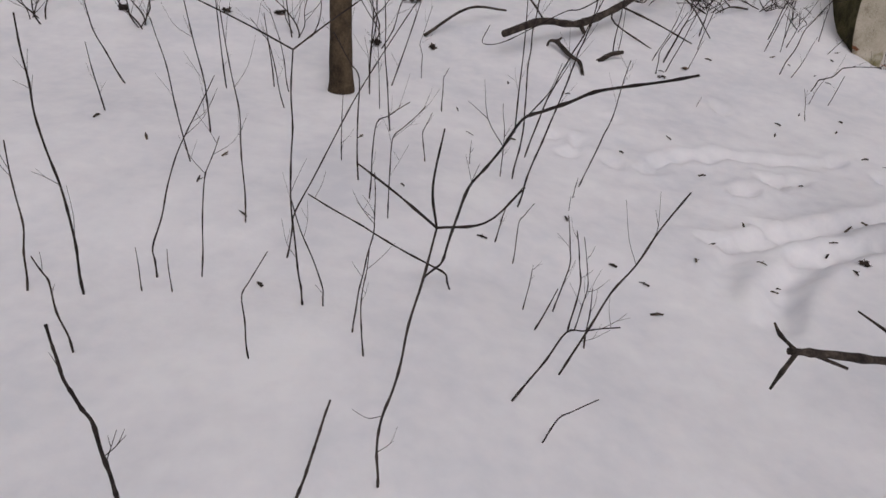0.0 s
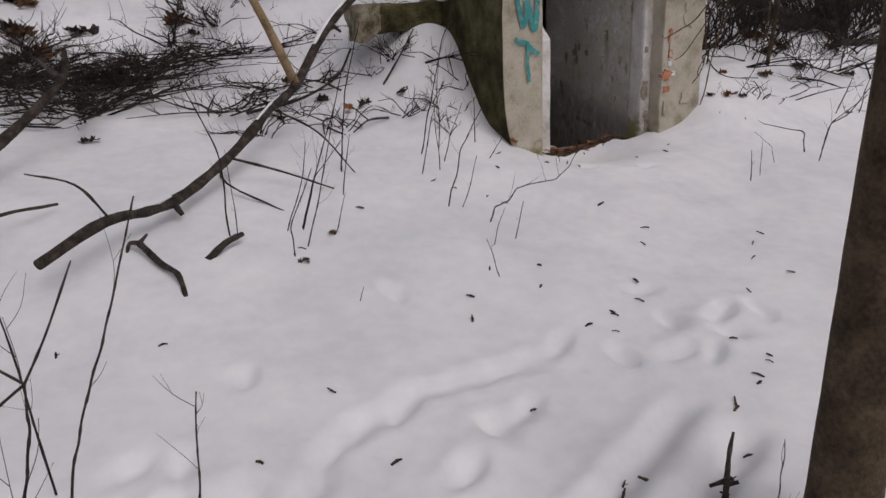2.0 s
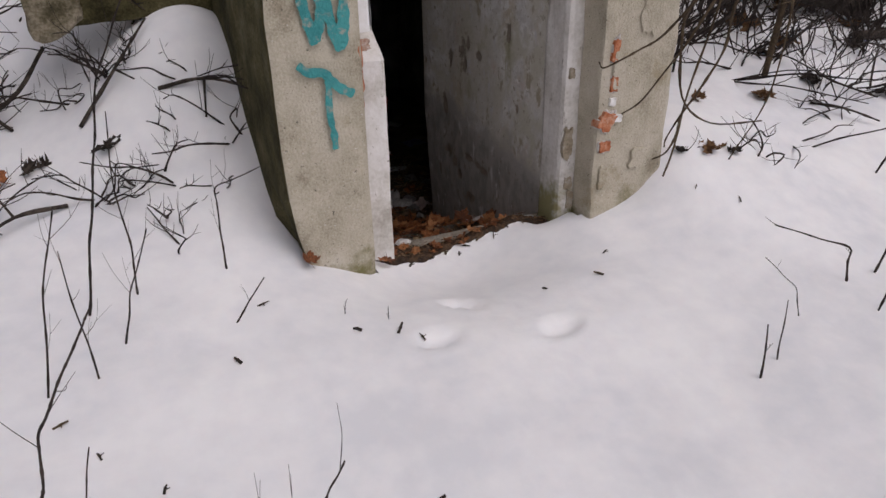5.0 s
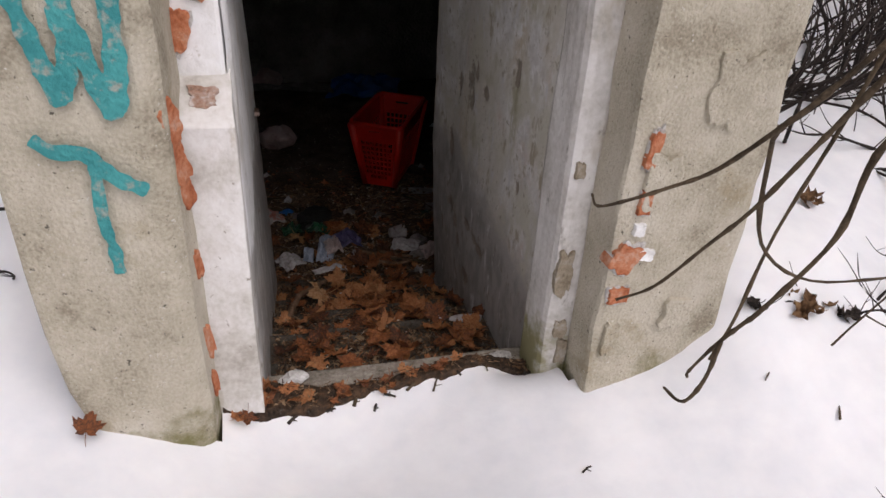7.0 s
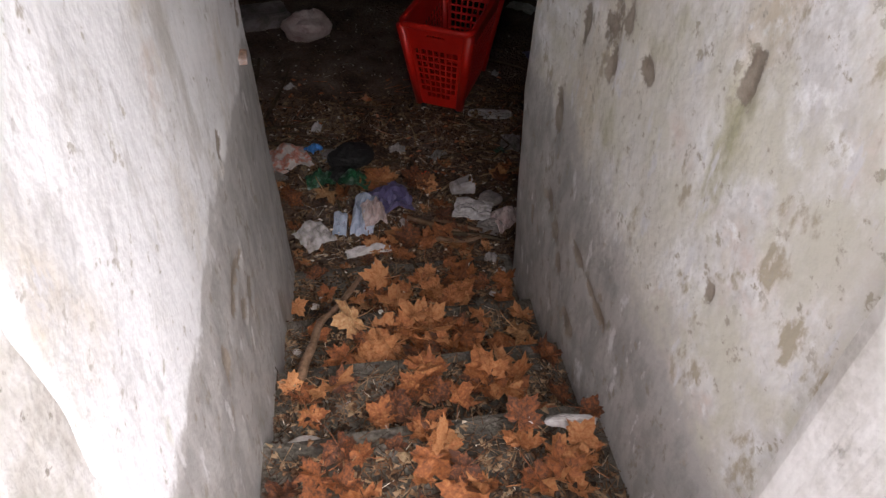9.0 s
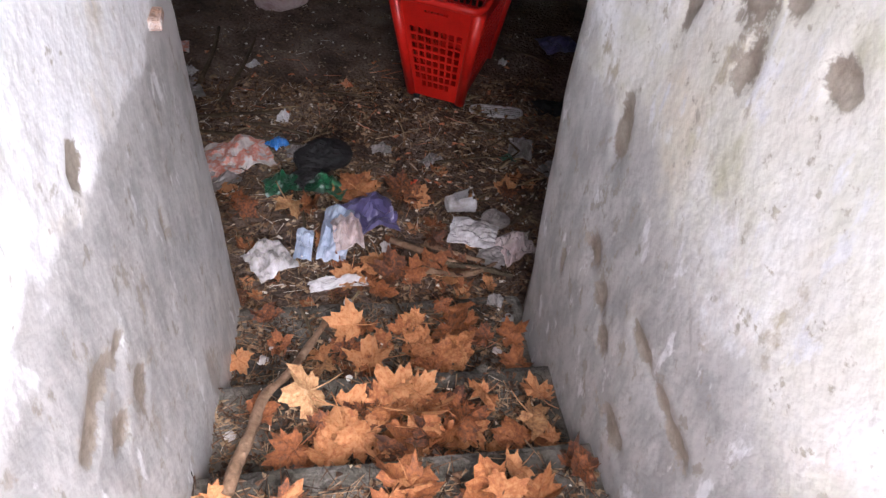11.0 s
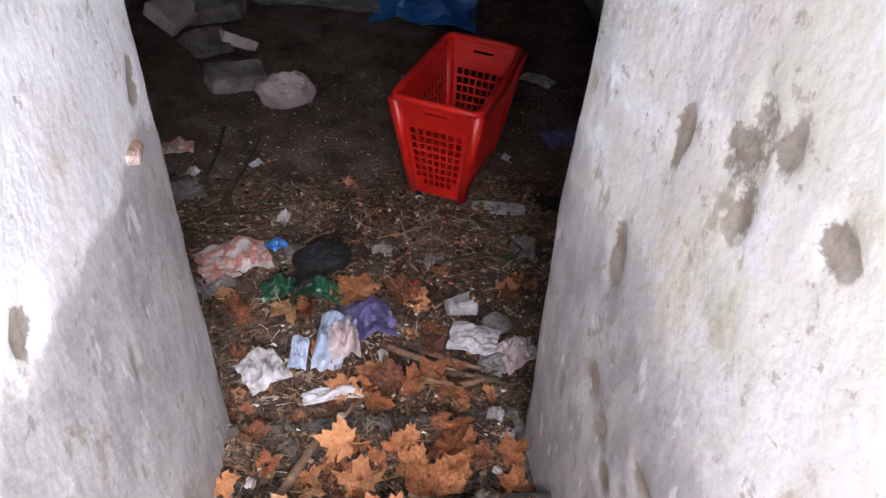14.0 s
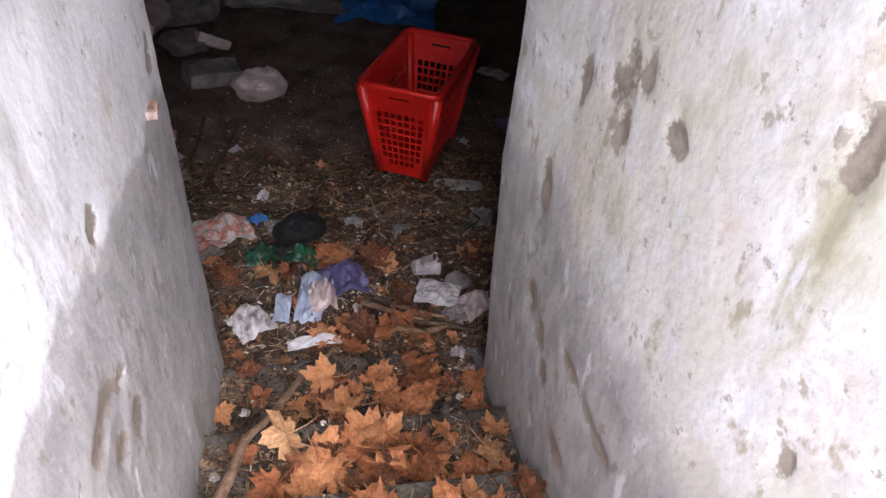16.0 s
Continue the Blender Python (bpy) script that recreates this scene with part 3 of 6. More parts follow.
def sapling(r, *pts, twigs=None, forks=()):
    """A bare young stem standing in the snow."""
    COUNT[0] += 1
    rng = random.Random(COUNT[0])
    pts = [Vector(p) for p in pts]
    pts[0].z = ground_z(pts[0].x, pts[0].y) - 0.04
    r *= 1.15 if r < 0.0026 else 1.0 if r < 0.0041 else 0.82
    bm = bmesh.new()
    tall = (pts[-1] - pts[0]).length
    fine = [pts[0]]
    for a, b in zip(pts, pts[1:]):
        jog = 0.016 * (b - a).length
        for k in (0.33, 0.66):
            fine.append(a.lerp(b, k) + Vector((rng.uniform(-jog, jog), rng.uniform(-jog, jog), 0)))
        fine.append(b)
    path = limb(bm, fine, r * 1.25, r * 0.6, 6, 4, 0.2)
    tall = (pts[-1] - pts[0]).length
    label = "thin bare dark sapling standing in the snow" if tall > 0.5 else "short bare dry stem poking from the snow"
    ob = tagged(part("sapling" if tall > 0.5 else "dry_stem", bm, twig_bark, smooth=True), label, "sapling" if tall > 0.5 else "stem", group="bare stems in the snow")
    for f in forks:
        bm = bmesh.new()
        limb(bm, (path[-1], *f), r * 0.75, r * 0.45, 5)
        part("fork", bm, twig_bark, ob, smooth=True)
    n = twigs if twigs is not None else (rng.randrange(2, 6) if tall > 0.4 else rng.randrange(0, 3))
    if n:
        bm = bmesh.new()
        side_twigs(bm, path, rng, n, min(0.2, tall * 0.3), max(0.001, r * 0.36))
        part("twig_spray", bm, twig_bark, ob, smooth=True)["kind"] = "stuff"
    return ob


sapling(0.0032, (0.11, 3.35, 0.22), (0.14, 3.36, 0.49), (0.13, 3.35, 0.72), (0.13, 3.35, 0.95), (0.15, 3.36, 1.13), (0.16, 3.36, 1.23), (0.19, 3.36, 1.33))
sapling(0.0034, (0.13, 3.02, 0.21), (0.19, 3.03, 0.45), (0.24, 3.04, 0.62), (0.29, 3.05, 0.80), (0.32, 3.06, 0.93), (0.36, 3.06, 1.06), (0.37, 3.07, 1.14), forks=(((0.31, 3.06, 1.22), (0.28, 3.05, 1.27)), ((0.42, 3.07, 1.22), (0.48, 3.09, 1.33)), ((0.30, 3.06, 1.10), (0.24, 3.05, 1.088), (0.107, 3.02, 1.013), (-0.011, 3.0, 0.952), (-0.085, 3.0, 0.949), (-0.06, 3.0, 1.02))))
sapling(0.0034, (0.17, 3.70, 0.23), (0.26, 3.71, 0.55), (0.34, 3.72, 0.75), (0.42, 3.73, 0.93), (0.49, 3.74, 1.10), (0.55, 3.75, 1.25))
sapling(0.0024, (0.45, 3.44, 0.17), (0.53, 3.44, 0.42), (0.57, 3.44, 0.56), (0.59, 3.44, 0.72), (0.61, 3.44, 0.84))
sapling(0.0018, (0.05, 3.35, 0.23), (0.05, 3.34, 0.46), (0.03, 3.34, 0.61))
sapling(0.0022, (-0.33, 3.34, 0.29), (-0.35, 3.33, 0.43), (-0.31, 3.35, 0.53))
sapling(0.0022, (-0.33, 4.17, 0.30), (-0.33, 4.17, 0.51), (-0.30, 4.18, 0.57))
sapling(0.0018, (-0.52, 4.69, 0.37), (-0.52, 4.69, 0.52), (-0.54, 4.69, 0.60), (-0.47, 4.71, 0.84))
sapling(0.0018, (2.06, 3.04, 0.14), (2.07, 3.04, 0.32), (2.06, 3.04, 0.50))
sapling(0.0042, (2.16, 5.74, 0.37), (2.19, 5.74, 0.48), (2.23, 5.73, 0.58), (2.26, 5.72, 0.74), (2.33, 5.70, 0.87), (2.39, 5.69, 0.97), (2.43, 5.68, 1.04))
sapling(0.0022, (2.24, 5.72, 0.36), (2.30, 5.70, 0.50), (2.35, 5.69, 0.69))
sapling(0.0036, (2.33, 5.51, 0.33), (2.37, 5.50, 0.41), (2.45, 5.47, 0.45), (2.49, 5.45, 0.52), (2.56, 5.43, 0.54), (2.71, 5.38, 0.56), (2.79, 5.35, 0.64), (2.84, 5.34, 0.74))
sapling(0.0022, (2.39, 5.29, 0.29), (2.42, 5.28, 0.39), (2.44, 5.27, 0.50))
sapling(0.0040, (1.68, 6.45, 0.51), (1.71, 6.45, 0.72), (1.76, 6.45, 1.03), (1.84, 6.45, 1.28), (1.90, 6.45, 1.46))
sapling(0.0046, (2.32, 6.65, 0.50), (2.39, 6.64, 0.77), (2.46, 6.62, 1.04), (2.53, 6.61, 1.31), (2.66, 6.58, 1.56))
sapling(0.0030, (2.49, 6.71, 0.50), (2.51, 6.71, 0.70), (2.50, 6.71, 0.91), (2.53, 6.70, 1.18))
sapling(0.0024, (2.42, 6.45, 0.46), (2.48, 6.44, 0.66), (2.57, 6.41, 0.88))
sapling(0.0028, (2.77, 6.46, 0.44), (2.84, 6.44, 0.53), (2.90, 6.42, 0.62))
sapling(0.0018, (2.23, 5.24, 0.29), (2.26, 5.23, 0.40), (2.30, 5.22, 0.50))
sapling(0.0040, (5.44, 5.91, 0.26), (5.46, 5.87, 0.46), (5.51, 5.78, 0.54), (5.58, 5.67, 0.76), (5.62, 5.60, 0.74))
sapling(0.0026, (4.56, 5.64, 0.23), (4.55, 5.65, 0.49))
sapling(0.0040, (6.66, 6.60, 0.30), (6.68, 6.55, 0.60), (6.69, 6.54, 0.76))
sapling(0.0026, (-0.71, 2.19, 0.28), (-0.67, 2.21, 0.46), (-0.48, 2.28, 0.85), (-0.26, 2.37, 1.22))
sapling(0.0026, (-0.93, 2.41, 0.30), (-0.92, 2.41, 0.74), (-0.96, 2.40, 1.11))
sapling(0.0024, (-1.10, 2.01, 0.27), (-1.10, 2.01, 0.38), (-1.01, 2.07, 0.69), (-0.89, 2.14, 0.94))
sapling(0.0020, (-0.96, 2.04, 0.27), (-0.92, 2.06, 0.62), (-0.87, 2.09, 0.76))
sapling(0.0035, (-1.40, 3.26, 0.35), (-1.41, 3.26, 0.63), (-1.47, 3.23, 1.09))
sapling(0.0043, (-2.13, 3.88, 0.39), (-2.25, 3.81, 0.69), (-2.28, 3.79, 0.97))
sapling(0.0024, (0.11, 1.65, 0.16), (0.25, 1.65, 0.44), (0.39, 1.64, 0.48))
sapling(0.0019, (0.20, 1.51, 0.14), (0.25, 1.51, 0.26), (0.34, 1.50, 0.34))
sapling(0.0018, (-0.64, 1.62, 0.25), (-0.65, 1.62, 0.47), (-0.58, 1.65, 0.60))
sapling(0.0020, (-0.38, 1.80, 0.24), (-0.36, 1.81, 0.41), (-0.32, 1.82, 0.60), (-0.32, 1.82, 0.79))
sapling(0.0016, (0.16, 2.18, 0.18), (0.18, 2.18, 0.36))
sapling(0.0020, (0.27, 2.23, 0.16), (0.31, 2.22, 0.36), (0.28, 2.23, 0.54))
sapling(0.0036, (0.12, 4.03, 0.26), (0.11, 4.03, 1.05))
sapling(0.0039, (-0.82, 4.41, 0.35), (-0.81, 4.41, 0.98))
sapling(0.0040, (-0.70, 4.48, 0.35), (-0.50, 4.52, 0.97))
sapling(0.0026, (-0.69, 4.06, 0.31), (-0.71, 4.06, 0.73))
sapling(0.0021, (-0.72, 3.17, 0.32), (-0.71, 3.17, 0.65))
sapling(0.0023, (-0.51, 2.76, 0.30), (-0.48, 2.76, 0.64), (-0.35, 2.79, 0.73))
sapling(0.0020, (0.04, 2.62, 0.22), (0.08, 2.62, 0.39), (0.14, 2.62, 0.48))
sapling(0.0031, (-1.98, 3.35, 0.38), (-2.02, 3.33, 0.74))
sapling(0.0026, (-1.35, 2.91, 0.34), (-1.40, 2.88, 0.75), (-1.44, 2.86, 0.97))
sapling(0.0016, (-1.11, 1.92, 0.27), (-1.11, 1.92, 0.42))
sapling(0.0016, (-1.01, 1.93, 0.27), (-1.01, 1.93, 0.42))
sapling(0.0039, (-1.37, 4.20, 0.36), (-1.41, 4.19, 0.80))
sapling(0.0035, (-1.61, 4.04, 0.37), (-1.63, 4.02, 0.99))
sapling(0.0036, (-0.57, 3.72, 0.30), (-0.61, 3.72, 0.72), (-0.62, 3.71, 1.10))
sapling(0.0031, (-0.59, 2.94, 0.31), (-0.59, 2.94, 0.77), (-0.69, 2.91, 0.96))
sapling(0.0027, (-0.50, 1.92, 0.26), (-0.50, 1.92, 0.34), (-0.58, 1.88, 0.66))
sapling(0.0020, (-0.40, 2.60, 0.29), (-0.39, 2.61, 0.63), (-0.27, 2.64, 0.76))
sapling(0.0016, (0.34, 2.13, 0.14), (0.37, 2.13, 0.32), (0.33, 2.13, 0.51))
sapling(0.0028, (1.80, 2.49, 0.07), (1.81, 2.48, 0.24), (1.81, 2.48, 0.42))
sapling(0.0016, (0.12, 2.50, 0.19), (0.13, 2.50, 0.38), (0.18, 2.50, 0.46))
sapling(0.0032, (-0.80, 4.31, 0.33), (-0.78, 4.31, 0.79), (-0.60, 4.37, 1.03))
sapling(0.0016, (0.41, 3.28, 0.17), (0.43, 3.28, 0.29))
sapling(0.0016, (-0.11, 3.45, 0.25), (-0.11, 3.45, 0.38))
sapling(0.0016, (0.39, 3.13, 0.17), (0.39, 3.13, 0.25))
sapling(0.0039, (0.86, 5.69, 0.44), (0.87, 5.69, 0.91), (0.73, 5.69, 1.36))
sapling(0.0037, (1.25, 5.73, 0.42), (1.41, 5.71, 0.82), (1.53, 5.69, 1.13))
sapling(0.0031, (1.15, 5.38, 0.37), (1.15, 5.38, 0.55), (1.29, 5.37, 0.84))
sapling(0.0038, (4.43, 5.60, 0.23), (4.42, 5.61, 0.45))
sapling(0.0058, (6.35, 6.59, 0.31), (6.41, 6.50, 0.68))
sapling(0.0053, (5.25, 5.89, 0.26), (5.23, 5.91, 0.42), (5.04, 6.14, 0.47))
sapling(0.0030, (1.23, 5.49, 0.39), (1.36, 5.48, 0.75), (1.52, 5.48, 1.28))
sapling(0.0030, (1.59, 6.08, 0.46), (1.67, 6.06, 0.84))
sapling(0.0019, (2.12, 4.90, 0.25), (2.05, 4.93, 0.46))
sapling(0.0029, (2.19, 6.28, 0.45), (2.27, 6.25, 0.80), (2.36, 6.22, 1.07))
sapling(0.0027, (2.34, 6.31, 0.44), (2.33, 6.32, 0.90))
sapling(0.0017, (1.34, 4.88, 0.29), (1.38, 4.88, 0.36))
sapling(0.0037, (5.18, 5.70, 0.23), (5.21, 5.66, 0.53), (5.32, 5.49, 0.75))
sapling(0.0050, (6.44, 5.93, 0.20), (6.54, 5.75, 0.61), (6.61, 5.63, 1.02))
sapling(0.0031, (2.82, 6.78, 0.49), (2.82, 6.78, 0.66), (2.83, 6.79, 0.83), (3.01, 6.85, 0.86))
sapling(0.0018, (4.85, 5.79, 0.24), (4.82, 5.82, 0.38), (4.75, 5.93, 0.48))
sapling(0.0016, (3.17, 6.43, 0.38), (3.18, 6.43, 0.44))
sapling(0.0016, (3.32, 6.36, 0.36), (3.32, 6.36, 0.42))
sapling(0.0029, (-0.20, 1.25, 0.2), (-0.19, 1.18, 0.42), (-0.13, 1.05, 0.72), (-0.07, 0.93, 1.06), forks=(((-0.08, 0.94, 1.12), (-0.07, 0.965, 1.20)), ((-0.13, 0.925, 1.11), (-0.186, 0.925, 1.15)), ((0.0, 0.92, 1.08), (0.05, 0.918, 1.14))), twigs=2)
sapling(0.0029, (-0.57, 1.93, 0.2), (-0.56, 1.86, 0.42), (-0.52, 1.7, 0.85), (-0.452, 1.523, 1.173), forks=(((-0.56, 1.53, 1.22), (-0.70, 1.55, 1.27)), ((-0.38, 1.53, 1.23), (-0.30, 1.55, 1.29))), twigs=2)
sapling(0.0034, (-0.09, 2.19, 0.2), (-0.126, 2.17, 0.30), (-0.34, 2.08, 0.46), (-0.555, 1.979, 0.637), twigs=1)
sapling(0.0035, (-0.22, 2.25, 0.2), (-0.126, 1.99, 0.44), (-0.05, 1.62, 0.85), (0.05, 1.302, 1.125), (0.16, 1.19, 1.215), (0.30, 1.10, 1.275), twigs=4)
sapling(0.0030, (0.27, 1.85, 0.2), (0.36, 1.7, 0.55), (0.451, 1.509, 0.933), twigs=3)
sapling(0.0036, (-1.28, 1.87, 0.27), (-1.28, 1.87, 0.53), (-1.31, 1.85, 0.86), (-1.31, 1.85, 1.14))
sapling(0.0030, (-1.46, 1.84, 0.27), (-1.43, 1.86, 0.49), (-1.43, 1.86, 0.77))
sapling(0.0026, (-1.15, 1.58, 0.25), (-1.17, 1.57, 0.48), (-1.19, 1.55, 0.57))
sapling(0.0020, (-0.32, 1.70, 0.24), (-0.33, 1.69, 0.43), (-0.31, 1.70, 0.61))
sapling(0.0022, (0.19, 2.06, 0.16), (0.26, 2.05, 0.35))
sapling(0.0022, (0.38, 2.04, 0.13), (0.37, 2.04, 0.37))
sapling(0.0022, (0.32, 2.11, 0.14), (0.34, 2.11, 0.35), (0.30, 2.11, 0.54))
sapling(0.0024, (-1.26, 4.15, 0.35), (-1.30, 4.13, 0.65), (-1.35, 4.11, 0.84))
sapling(0.0028, (-1.19, 3.83, 0.34), (-1.26, 3.80, 0.71), (-1.34, 3.76, 0.84))
sapling(0.0024, (1.16, 5.71, 0.42), (1.29, 5.69, 0.71), (1.33, 5.68, 0.91))
sapling(0.0024, (1.25, 5.71, 0.42), (1.36, 5.68, 0.71), (1.52, 5.65, 0.90))
sapling(0.0020, (0.90, 5.72, 0.44), (0.91, 5.72, 0.92))
sapling(0.0020, (1.43, 5.65, 0.40), (1.51, 5.63, 0.61))
sapling(0.0040, (-0.65, 1.0, 0.2), (-0.70, 1.00, 0.34), (-0.72, 1.00, 0.54), (-0.76, 1.00, 0.64), (-0.77, 1.00, 0.76), twigs=3)
sapling(0.0032, (-0.40, 1.0, 0.2), (-0.32, 1.00, 0.41), (-0.28, 1.00, 0.55), (-0.25, 1.00, 0.66), twigs=0)


# ---- trees ----
def tree(x, y, r, lean, high, seed):
    rng = random.Random(seed)
    z = ground_z(x, y) - 0.1
    bm = bmesh.new()
    pts = [Vector((x + lean[0] * h, y + lean[1] * h, z + h)) for h in (0, 0.25, 0.9, 2.0, 4.0, high * 0.7, high)]
    path = smooth_path(pts, 8)
    rad = []
    for p in path:
        h = p.z - z
        k = r * (1 - 0.75 * h / high) * (1 + 0.5 * math.exp(-h / 0.11) + 0.05 * noise.noise(p * 5))
        rad.append(k)
    tube(bm, path, rad, 14)
    trunk_noise = [v for v in bm.verts]
    for v in trunk_noise:
        v.co += noise.noise_vector(v.co * 9) * r * 0.06
    ob = tagged(part("tree", bm, bark, smooth=True), "slender bare tree trunk with smooth brown bark", "tree", group="bare trees")
    for _ in range(9):
        k = rng.randrange(int(len(path) * 0.62), len(path) - 1)
        a = rng.uniform(0, math.tau)
        ln = rng.uniform(0.8, 2.0)
        bm = bmesh.new()
        e = path[k] + Vector((math.cos(a) * ln, math.sin(a) * ln, ln * 0.9))
        pp = limb(bm, (path[k], (path[k] + e) / 2 + Vector((0, 0, -0.1)), e), rad[k] * 0.45, 0.006, 6)
        side_twigs(bm, pp, rng, 9, 0.7, 0.006)
        part("branch", bm, twig_bark, ob, smooth=True)
    return ob


tree(-0.99, 4.36, 0.072, (0.0, 0.0), 8.5, 1)
tree(2.19, 2.935, 0.096, (0.02, 0.03), 10.0, 2)
for k, (x, y, r) in enumerate(((-2.5, 14.5, 0.12), (0.8, 16.0, 0.15), (3.4, 15.2, 0.12), (-5.5, 12.0, 0.16), (1.9, 19.0, 0.16), (-1.0, 21.0, 0.15))):
    tree(x, y, r, (random.Random(k).uniform(-0.06, 0.06), 0.0), 11, 40 + k)


# the long fallen branch propped across the slope, with its pale fork
def build_fallen_branch():
    bm = bmesh.new()
    main = ((0.0, 5.3, 0.60), (0.28, 5.62, 0.66), (0.6, 5.94, 0.62), (1.0, 6.5, 0.72), (1.35, 7.0, 0.90), (1.6, 7.31, 1.0), (2.0, 7.7, 1.40), (2.6, 8.1, 1.80), (3.3, 8.7, 2.3))
    path = limb(bm, main, 0.026, 0.040, 10, 5, 0.30)
    limb(bm, ((0.60, 5.94, 0.62), (0.64, 5.90, 0.55)), 0.02, 0.014, 6)
    limb(bm, ((2.0, 7.7, 1.4), (2.06, 7.62, 1.33)), 0.022, 0.008, 6)
    ob = tagged(part("fallen_branch", bm, log_bark, smooth=True), "long dark fallen branch with snow along it", "branch")
    bm = bmesh.new()
    limb(bm, ((1.6, 7.31, 1.0), (1.42, 7.3, 1.5), (1.15, 7.3, 2.15), (0.95, 7.3, 2.9)), 0.036, 0.02, 8, 6, 0.12)
    limb(bm, ((1.34, 7.3, 1.72), (1.05, 7.35, 2.1), (0.9, 7.4, 2.25)), 0.012, 0.006, 5)
    part("pale_fork", bm, pale_wood, ob, "pale peeled fork", smooth=True)
    for a, b, c, w in ((7, 10, 0.030, 0.014), (18, 22, 0.03, 0.012), (28, 38, 0.034, 0.02)):
        bm = bmesh.new()
        limb(bm, [path[k] + Vector((0, 0, c)) for k in range(a, b + 1)], w, w * 0.7, 6, 2, 0.5)
        part("snow_strip", bm, snow, ob, "strip of snow", smooth=True)
    for s, m, e, r in (((0.95, 6.45, 0.72), (1.25, 6.3, 0.62), (1.55, 6.12, 0.50), 0.010), ((1.1, 6.7, 0.78), (0.9, 6.35, 0.62), (1.2, 5.95, 0.46), 0.009),
                       ((1.35, 7.0, 0.9), (1.6, 6.7, 0.75), (1.75, 6.35, 0.52), 0.008), ((0.3, 5.65, 0.66), (0.15, 5.9, 0.8), (-0.1, 6.1, 0.85), 0.008)):
        bm = bmesh.new()
        limb(bm, (s, m, e), r, r * 0.5, 6)
        part("side_branch", bm, log_bark, ob, smooth=True)


build_fallen_branch()


def fallen_stick(name, label, pts, r0, r1, material, stubs=(), category="branch"):
    bm = bmesh.new()
    limb(bm, pts, r0, r1, 8, 5, 0.3)
    for s in stubs:
        limb(bm, s, r0 * 0.7, r0 * 0.35, 6, 3, 0.3)
    return tagged(part(name, bm, material, smooth=True), label, category)


def g(x, y, up=0.0):
    return Vector((x, y, ground_z(x, y) + up))


fallen_stick("broken_stick", "short broken dark stick with a knobbly head", (g(0.41, 5.61, 0.05), g(0.5, 5.4, 0.03), g(0.57, 5.27, 0.03), g(0.59, 5.12, 0.0)), 0.02, 0.011, log_bark,
             ((g(0.41, 5.61, 0.05), g(0.36, 5.66, 0.03), g(0.34, 5.62, -0.01)), (g(0.41, 5.61, 0.05), g(0.45, 5.68, 0.06))), "stick")
fallen_stick("broken_stick", "short thick dark stick half sunk in snow", (g(0.72, 5.45, -0.01), g(0.82, 5.52, 0.04), g(0.92, 5.6, 0.05)), 0.022, 0.014, log_bark, (), "stick")
fallen_stick("forked_branch", "black forked broken branch over the snow", ((0.84, 1.64, 0.46), (0.95, 1.66, 0.45), (1.15, 1.72, 0.41), (1.45, 1.86, 0.34), (1.75, 2.0, 0.2)), 0.010, 0.014, log_bark,
             (((0.87, 1.65, 0.46), (0.81, 1.58, 0.43), (0.77, 1.53, 0.41)), ((0.86, 1.65, 0.46), (0.82, 1.67, 0.49), (0.80, 1.68, 0.52)), ((0.9, 1.66, 0.45), (1.0, 1.63, 0.43)), ((1.3, 1.78, 0.38), (1.22, 1.84, 0.42), (1.13, 1.9, 0.46))))
fallen_stick("dark_stump_stick", "dark rotten branch stub in the snow", (g(1.78, 2.12, -0.03), g(1.82, 2.12, 0.05), g(1.9, 2.1, 0.09)), 0.035, 0.028, bark, (), "stick")
fallen_stick("snapped_twig", "rough black snapped twig with bark flakes", (g(2.01, 3.17, 0.01), g(2.11, 3.27, 0.05), g(2.2, 3.36, 0.10), g(2.27, 3.42, 0.13)), 0.013, 0.005, log_bark,
             ((g(2.12, 3.28, 0.05), g(2.15, 3.26, 0.02)), (g(2.13, 3.29, 0.06), g(2.09, 3.32, 0.03))), "twig")

fallen_stick("small_log", "broken log end lying under the brush", (g(7.7, 7.85, 0.03), g(8.3, 7.8, 0.06), g(9.2, 7.7, 0.03)), 0.035, 0.028, log_bark, (), "log")
fallen_stick("small_log", "snowy dark log lying under the brush", (g(6.9, 8.6, 0.3), g(7.5, 8.4, 0.2), g(8.2, 8.3, 0.1)), 0.07, 0.06, log_bark, (), "log")
fallen_stick("leaning_trunk", "dark crooked trunk leaning in the brush", (g(8.35, 8.5, -0.15), g(8.45, 8.5, 0.3), g(8.8, 8.55, 0.9), g(9.4, 8.6, 1.75), g(10.2, 8.7, 2.9)), 0.19, 0.11, log_bark, ((g(8.5, 8.5, 0.4), g(8.0, 8.4, 0.8), g(7.6, 8.4, 1.5)),), "trunk")
fallen_stick("dark_branch", "dark branch lying on the snow bank", (g(1.25, 7.7, 0.03), g(1.7, 7.85, 0.05), g(2.1, 8.1, 0.1), g(2.3, 8.3, 0.15)), 0.014, 0.01, log_bark)
fallen_stick("dark_branch", "crooked branch among the fallen brush", ((-0.6, 6.4, 0.75), (-0.25, 6.9, 0.95), (0.05, 7.3, 1.2), (0.1, 7.35, 1.38)), 0.035, 0.02, log_bark, (((0.05, 7.3, 1.2), (-0.1, 7.4, 1.35)),))
fallen_stick("dark_branch", "dark branch lying on the snow", (g(-0.6, 5.5, 0.02), g(-0.3, 5.9, 0.12), g(0.0, 6.2, 0.05)), 0.012, 0.008, log_bark)


